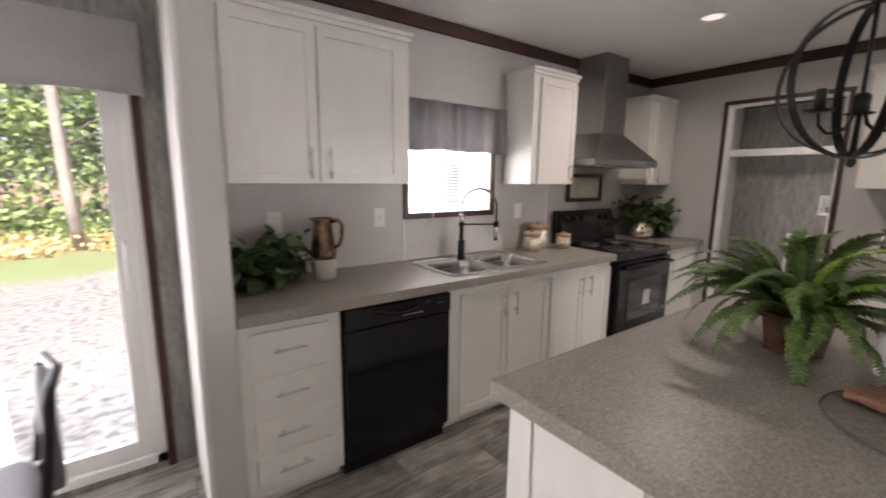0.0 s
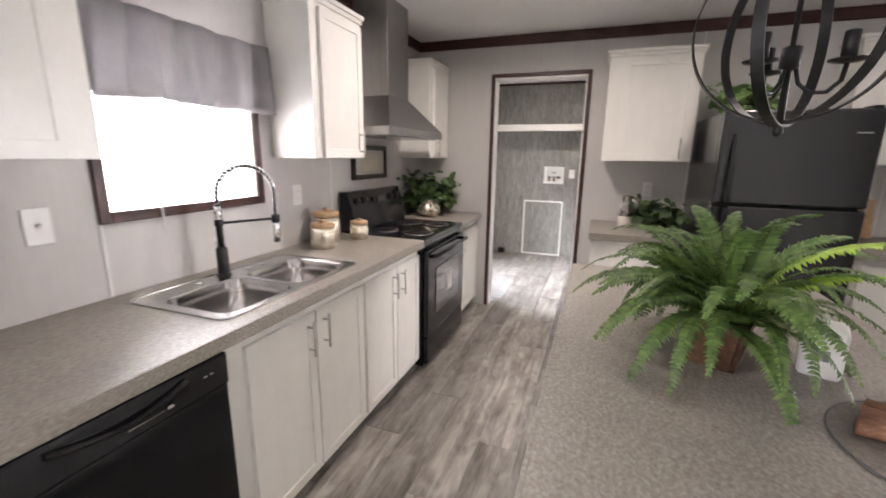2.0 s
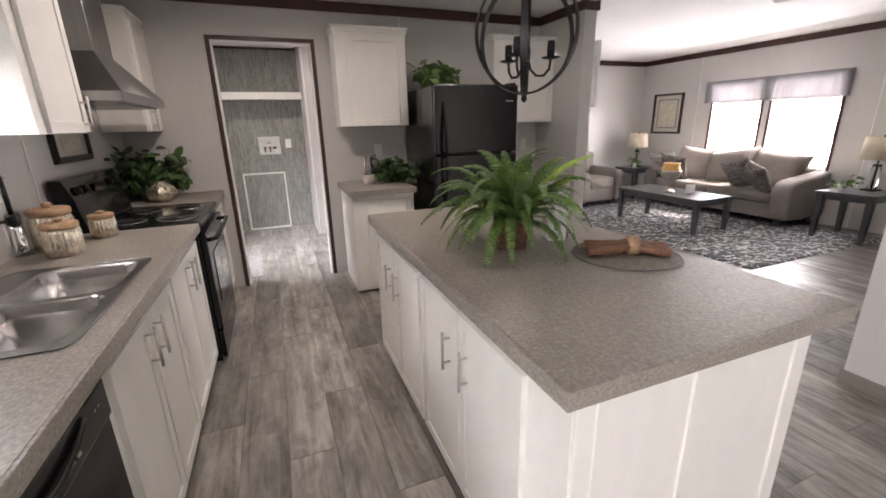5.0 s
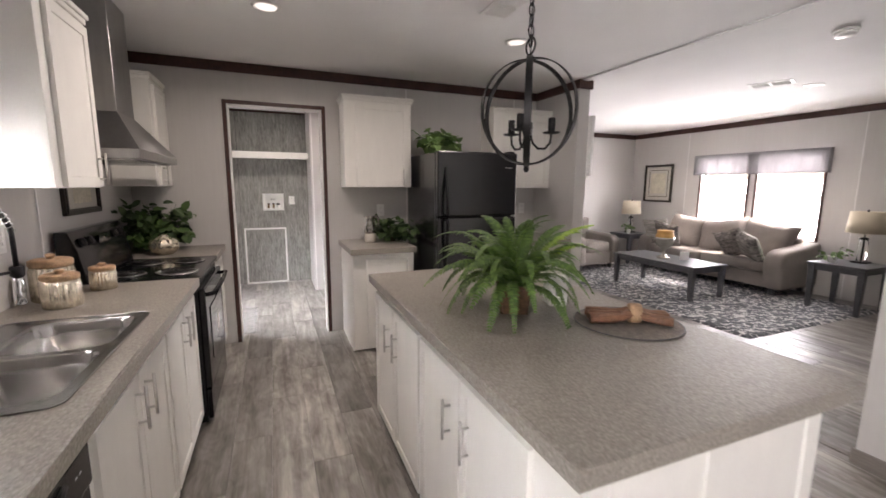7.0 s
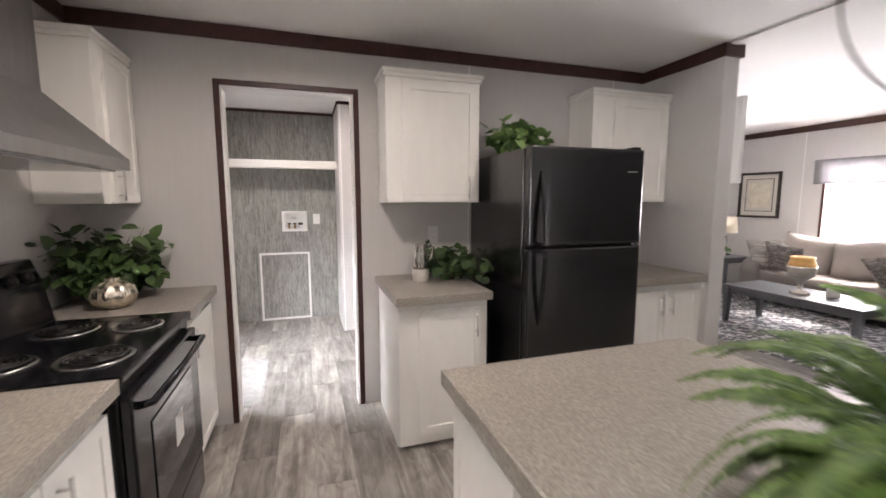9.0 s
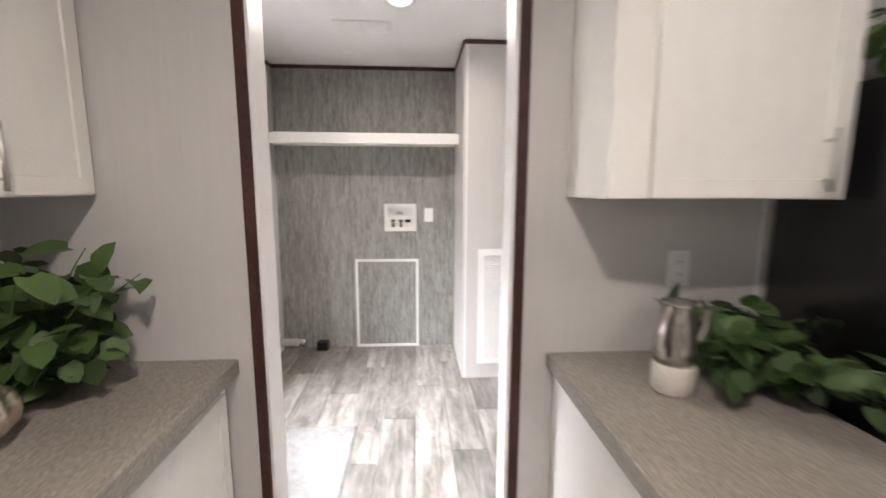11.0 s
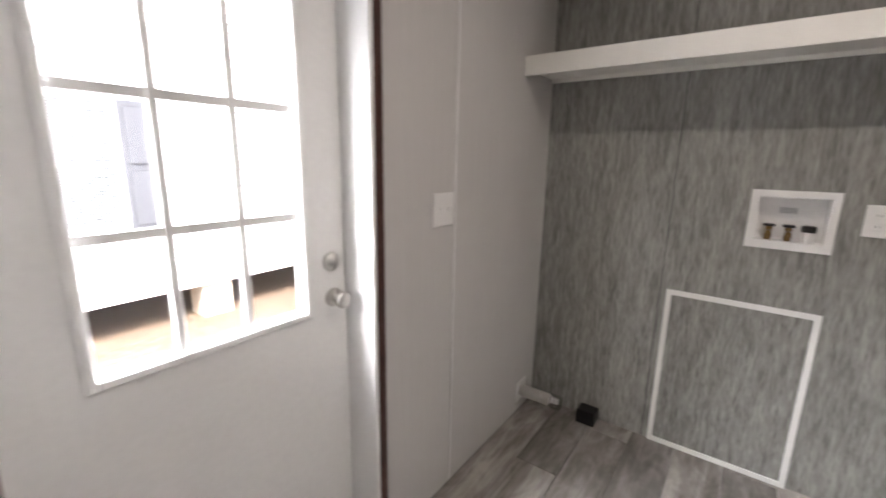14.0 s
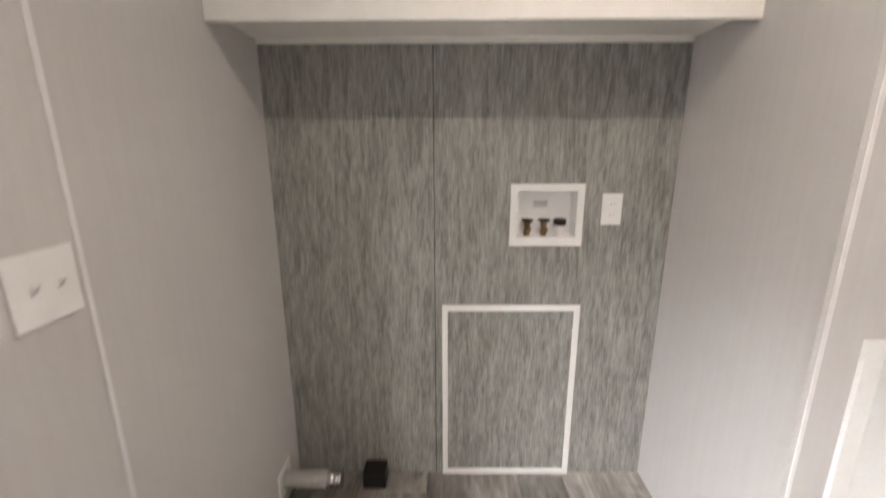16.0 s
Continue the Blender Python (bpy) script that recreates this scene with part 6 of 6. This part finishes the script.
# shag rug
def rugmat():
    m, t, b = nodes_of("grey_white_shag")
    N, L = t.nodes.new, t.links.new
    co, n, w, r, mp = N("ShaderNodeTexCoord"), N("ShaderNodeTexNoise"), N("ShaderNodeTexWave"), N("ShaderNodeValToRGB"), N("ShaderNodeMapping")
    mp.inputs["Rotation"].default_value = (0, 0, radians(35))
    L(co.outputs["Object"], mp.inputs[0])
    w.inputs["Scale"].default_value, w.inputs["Distortion"].default_value, w.inputs["Detail"].default_value, w.inputs["Detail Scale"].default_value = 2.9, 12.0, 6, 2.8
    L(mp.outputs[0], w.inputs["Vector"])
    n.inputs["Scale"].default_value, n.inputs["Detail"].default_value = 22, 5
    L(co.outputs["Object"], n.inputs["Vector"])
    a = N("ShaderNodeMath")
    a.operation, a.inputs[1].default_value = "MULTIPLY_ADD", 0.6
    s = N("ShaderNodeMath")
    s.operation, s.inputs[1].default_value = "MULTIPLY", 0.55
    L(w.outputs["Fac"], a.inputs[0]), L(n.outputs["Fac"], s.inputs[0]), L(s.outputs[0], a.inputs[2])
    e = r.color_ramp.elements
    e[0].position, e[0].color, e[1].position, e[1].color = 0.42, (0.10, 0.105, 0.115, 1), 0.84, (0.56, 0.545, 0.53, 1)
    k = e.new(0.71)
    k.color = (0.20, 0.205, 0.215, 1)
    L(a.outputs[0], r.inputs[0]), L(r.outputs[0], b.inputs["Base Color"])
    b.inputs["Roughness"].default_value = 0.95
    bp = N("ShaderNodeBump")
    bp.inputs["Strength"].default_value, bp.inputs["Distance"].default_value = 1.0, 0.02
    L(a.outputs[0], bp.inputs["Height"]), L(bp.outputs[0], b.inputs["Normal"])
    return m


d = thing("shag_rug", (4.42, -3.95, 0.001), "thick grey and white shag rug under the coffee table", "rug")
bm = B()
bmesh.ops.create_grid(bm, x_segments=130, y_segments=90, size=1)
for v in bm.verts:
    v.co.x, v.co.y = v.co.x * 1.74, v.co.y * 1.18
    e = min(1.74 - abs(v.co.x), 1.18 - abs(v.co.y))
    v.co.z = 0.001 if e < 0.01 else 0.016 + 0.012 * noise.noise(v.co * 30)
part("shag_top", bm, rugmat(), d, smooth=True)

# dining chair by the sliding door
d = thing("dining_chair", (-0.282, 1.826, 0.0), "black metal dining chair with a curved padded back", "chair", rz=-80)
part("backrest", tube(B(), [(-0.21, 0, 0.47), (-0.215, 0.03, 0.70), (-0.20, 0.045, 0.82), (-0.17, 0.05, 0.855), (0.0, 0.075, 0.86), (0.17, 0.05, 0.855), (0.20, 0.045, 0.82), (0.215, 0.03, 0.70), (0.21, 0, 0.47)], 0.016, 10), BLACKM, d, smooth=True)
bm = B()
puff(bm, (0, 0.04, 0.68), 0.185, 0.022, 0.15, 0.3)
part("back_pad", bm, M("grey_vinyl", (0.12, 0.12, 0.13), 0.5, var=0.1), d, smooth=True)
bm = B()
puff(bm, (0, -0.21, 0.46), 0.215, 0.21, 0.035, 0.3)
part("seat", bm, M("grey_seat_vinyl", (0.12, 0.12, 0.13), 0.5, var=0.1), d, smooth=True)
for x in (-0.20, 0.20):
    for y in (0.0, -0.40):
        part("leg", tube(B(), [(x, y, 0.45), (x * 1.08, y * 1.05, 0.0)], 0.013, 8), BLACKM, d, smooth=True)


# ---- outdoors ----
def groundmat():
    m, t, b = nodes_of("gravel_and_grass")
    N, L = t.nodes.new, t.links.new
    co, sep, n, r, g, mix, edge = N("ShaderNodeTexCoord"), N("ShaderNodeSeparateXYZ"), N("ShaderNodeTexNoise"), N("ShaderNodeValToRGB"), N("ShaderNodeTexNoise"), N("ShaderNodeValToRGB"), N("ShaderNodeMath")
    n.inputs["Scale"].default_value, n.inputs["Detail"].default_value = 9, 8
    g.inputs["Scale"].default_value = 0.7
    L(co.outputs["Object"], n.inputs["Vector"]), L(co.outputs["Object"], g.inputs["Vector"]), L(co.outputs["Object"], sep.inputs[0])
    e = r.color_ramp.elements
    e[0].position, e[0].color, e[1].position, e[1].color = 0.35, (0.085, 0.08, 0.075, 1), 0.65, (0.25, 0.237, 0.222, 1)
    L(n.outputs["Fac"], r.inputs[0])
    edge.operation, edge.inputs[1].default_value = "MULTIPLY_ADD", 3.0
    L(g.outputs["Fac"], edge.inputs[0]), L(sep.outputs[1], edge.inputs[2])
    scale = N("ShaderNodeMapRange")
    scale.inputs[1].default_value, scale.inputs[2].default_value = 0, 40
    L(edge.outputs[0], scale.inputs[0])
    e = mix.color_ramp.elements
    e[0].position, e[0].color, e[1].position, e[1].color = 0.33, (0, 0, 0, 1), 0.36, (1, 1, 1, 1)
    L(scale.outputs[0], mix.inputs[0])
    grass = N("ShaderNodeValToRGB")
    e = grass.color_ramp.elements
    e[0].position, e[0].color, e[1].position, e[1].color = 0.40, (0.12, 0.155, 0.06, 1), 0.52, (0.20, 0.13, 0.08, 1)
    L(scale.outputs[0], grass.inputs[0])
    mx = N("ShaderNodeMix")
    mx.data_type = "RGBA"
    L(mix.outputs[0], mx.inputs["Factor"]), L(r.outputs[0], mx.inputs["A"]), L(grass.outputs[0], mx.inputs["B"])
    L(mx.outputs["Result"], b.inputs["Base Color"])
    b.inputs["Roughness"].default_value = 0.95
    bp = N("ShaderNodeBump")
    bp.inputs["Strength"].default_value, bp.inputs["Distance"].default_value = 0.8, 0.03
    L(n.outputs["Fac"], bp.inputs["Height"]), L(bp.outputs[0], b.inputs["Normal"])
    return m


bm = B()
bmesh.ops.create_grid(bm, x_segments=40, y_segments=40, size=200)
bm.transform(Matrix.Translation((0, 0, ground_z)))
structure("ground", bm, groundmat(), "pale gravel yard running into grass")
SIDING = M("white_vinyl_siding", (0.80, 0.80, 0.79), 0.5, var=0.03, scale=3, fine=40)
SKIRT = M("grey_underside", (0.16, 0.14, 0.12), 0.9, var=0.4, scale=3, fine=20)
SHUTTER = M("slate_shutter", (0.072, 0.076, 0.084), 0.6, var=0.1)
TANBLOCK = M("tan_block", (0.52, 0.46, 0.38), 0.9, var=0.2, scale=5, fine=40)
structure("ground_dirt_bed", box(B(), 1.4, 16.3, 6.6, 11.9, ground_z - 0.05, ground_z + 0.012, 0.01), M("leaf_litter", (0.13, 0.095, 0.065), 0.95, var=0.5, scale=9, fine=60, bump=0.8), "brown leaf litter under the neighbouring home")
nb = thing("neighbour_house", (8.0, 7.3, ground_z), "white sided mobile home on piers with dark shutters", "house")
for i in range(43):
    bm = B()
    prism(bm, [(0.0, 0), (-0.022, 0.004), (-0.004, 0.108), (0.0, 0.108)], "x", -6.3, 8)
    bm.transform(Matrix.Translation((0, 0, 0.48 + i * 0.108)))
    part("siding_board", bm, SIDING, nb)
part("wall", box(B(), -6.3, 8, 0.001, 4.4, 0.48, 5.15), SIDING, nb)
prism_bm = prism(B(), [(-0.4, 5.13), (4.8, 5.13), (2.2, 6.1)], "x", -6.6, 8.3)
part("roof", prism_bm, SKIRT, nb, "grey shingle roof")
for x in (-5.2, -3.0, -0.8, 1.4, 3.6, 6.0):
    part("pier", box(B(), x - 0.2, x + 0.2, 0.03, 0.43, 0, 0.478, 0.01), TANBLOCK, nb, "tan concrete block pier")
part("underside", box(B(), -6.2, 7.9, 1.6, 1.7, 0, 0.478), SKIRT, nb)
for x in (-2.03, 3.0):
    w = part("window", box(B(), x - 0.30, x + 0.30, -0.04, 0.02, 1.36, 2.74, 0.01), PLASTIC, nb)
    part("meeting_rail", box(B(), x - 0.27, x + 0.27, -0.052, -0.04, 2.03, 2.07, 0.004), PLASTIC, w)
    bm = B()
    for k in range(44):
        box(bm, x - 0.26, x + 0.26, -0.046, -0.04, 1.41 + k * 0.03, 1.428 + k * 0.03)
    part("blind", bm, SHUTTER, w, "closed slatted blind behind the glass")
    for s in (-0.665, 0.325):
        bm = B()
        box(bm, x + s, x + s + 0.34, -0.05, -0.02, 1.32, 2.76, 0.006)
        sh = part("shutter", bm, SHUTTER, nb, "slate grey panelled shutter")
        for za, zb in ((1.38, 2.0), (2.07, 2.70)):
            part("raised_panel", box(B(), x + s + 0.05, x + s + 0.29, -0.064, -0.05, za, zb, 0.012), SHUTTER, sh)


def tree(x, y, h, r, seed, crown_low):
    rnd = random.Random(seed)
    d = thing("tree", (x, y, ground_z), "tall slender tree with green leafy crown", "tree", "trees behind the yard")
    lean = rnd.uniform(-0.05, 0.05)
    pts = [(lean * h * k / 8 + 0.05 * rnd.uniform(-1, 1), 0.04 * rnd.uniform(-1, 1), h * k / 8) for k in range(9)]
    part("trunk", tube(B(), pts, [r * (1 - 0.75 * k / 8) for k in range(9)], 10), BARK, d, smooth=True)
    bm = B()
    for _ in range(9):
        z = rnd.uniform(crown_low, h)
        a, l = rnd.uniform(0, 6.28), rnd.uniform(0.8, 2.2)
        tube(bm, [(lean * z, 0, z), (lean * z + l * 0.5 * math.cos(a), l * 0.5 * math.sin(a), z + 0.35 * l), (lean * z + l * math.cos(a), l * math.sin(a), z + 0.5 * l)], [r * 0.3, r * 0.2, 0.01], 5)
    part("limbs", bm, BARK, d)
    vs, fs = [], []
    for c in range(70):
        z = crown_low + (h - crown_low) * rnd.random() ** 0.8
        a, rad = rnd.uniform(0, 6.28), rnd.uniform(0.2, 2.4)
        cx, cy = lean * z + rad * math.cos(a), rad * math.sin(a)
        for _ in range(26):
            p = Vector((cx + rnd.gauss(0, 0.35), cy + rnd.gauss(0, 0.35), z + rnd.gauss(0, 0.3)))
            u = Vector((rnd.gauss(0, 1), rnd.gauss(0, 1), rnd.gauss(0, 1))).normalized() * rnd.uniform(0.07, 0.16)
            v = u.orthogonal() * 0.6
            i = len(vs)
            vs += [p - u, p + v, p + u, p - v]
            fs.append((i, i + 1, i + 2, i + 3))
    me = bpy.data.meshes.new("crown")
    me.from_pydata(vs, [], fs)
    me.materials.append(TREELEAF)
    ob = new("crown", me)
    ob.parent = d


rt = random.Random(11)
tree(-1.55, 16.5, 14, 0.17, 1, 7.5)
tree(-0.35, 17.5, 14, 0.13, 2, 7.0)
for i in range(22):
    tree(rt.uniform(-9, 9), rt.uniform(20, 31), rt.uniform(8, 14), rt.uniform(0.10, 0.2), 20 + i, rt.uniform(0.3, 2.2))


def brush(n, seed, y0, y1, mat, label):
    rnd = random.Random(seed)
    vs, fs = [], []
    for _ in range(n):
        x, y = rnd.uniform(-10, 9), rnd.uniform(y0, y1)
        hh = rnd.uniform(0.3, 1.5) if y > 19 else rnd.uniform(0.1, 0.5)
        for _ in range(40):
            p = Vector((x + rnd.gauss(0, 0.35), y + rnd.gauss(0, 0.35), ground_z + abs(rnd.gauss(0, 0.5)) * hh))
            u = Vector((rnd.gauss(0, 1), rnd.gauss(0, 1), rnd.gauss(0, 1))).normalized() * rnd.uniform(0.04, 0.12)
            v = u.orthogonal() * 0.5
            i = len(vs)
            vs += [p - u, p + v, p + u, p - v]
            fs.append((i, i + 1, i + 2, i + 3))
    me = bpy.data.meshes.new("undergrowth")
    me.from_pydata(vs, [], fs)
    me.materials.append(mat)
    tagged(new("undergrowth", me), label, "shrub", kind="stuff")


brush(420, 5, 18.2, 24, TREELEAF, "low green undergrowth at the edge of the wood")
brush(150, 6, 15.6, 18.6, DRYLEAF, "dry orange brown ferns before the wood")

# ---- floor planks, last ----
floor = tagged(new("floor"), "grey weathered wood-look vinyl plank floor", "floor", kind="structure")
PW, PL = 0.2045, 1.22
meshes = {}


def plank_mesh(w, l):
    key = (round(w, 3), round(l, 3))
    if key not in meshes:
        me = bpy.data.meshes.new("plank")
        bm = B()
        g, b = 0.0005, 0.0012
        lo = [bm.verts.new(p) for p in ((g, g, -0.006), (l - g, g, -0.006), (l - g, w - g, -0.006), (g, w - g, -0.006))]
        hi = [bm.verts.new(p) for p in ((g + b, g + b, 0), (l - g - b, g + b, 0), (l - g - b, w - g - b, 0), (g + b, w - g - b, 0))]
        bm.faces.new(hi)
        for i in range(4):
            bm.faces.new((lo[i], lo[(i + 1) % 4], hi[(i + 1) % 4], hi[i]))
        bm.to_mesh(me)
        bm.free()
        me.materials.append(PLANK)
        meshes[key] = me
    return meshes[key]


rp = random.Random(4)
y = 1.503 - 34 * PW
row = 0
while y < YW - 0.001:
    ya, yb = max(y, YL), min(y + PW, YW)
    if yb - ya > 0.01:
        x = -3.2 - (row * 0.437 % PL)
        while x < XL:
            xa, xb = max(x, XD), min(x + PL, XL)
            if xb - xa > 0.02 and not (xb < -0.9 and yb < YM):
                p = new("plank", plank_mesh(yb - ya, xb - xa))
                p.location, p.parent = (xa, ya, 0), floor
            x += PL
    y += PW
    row += 1
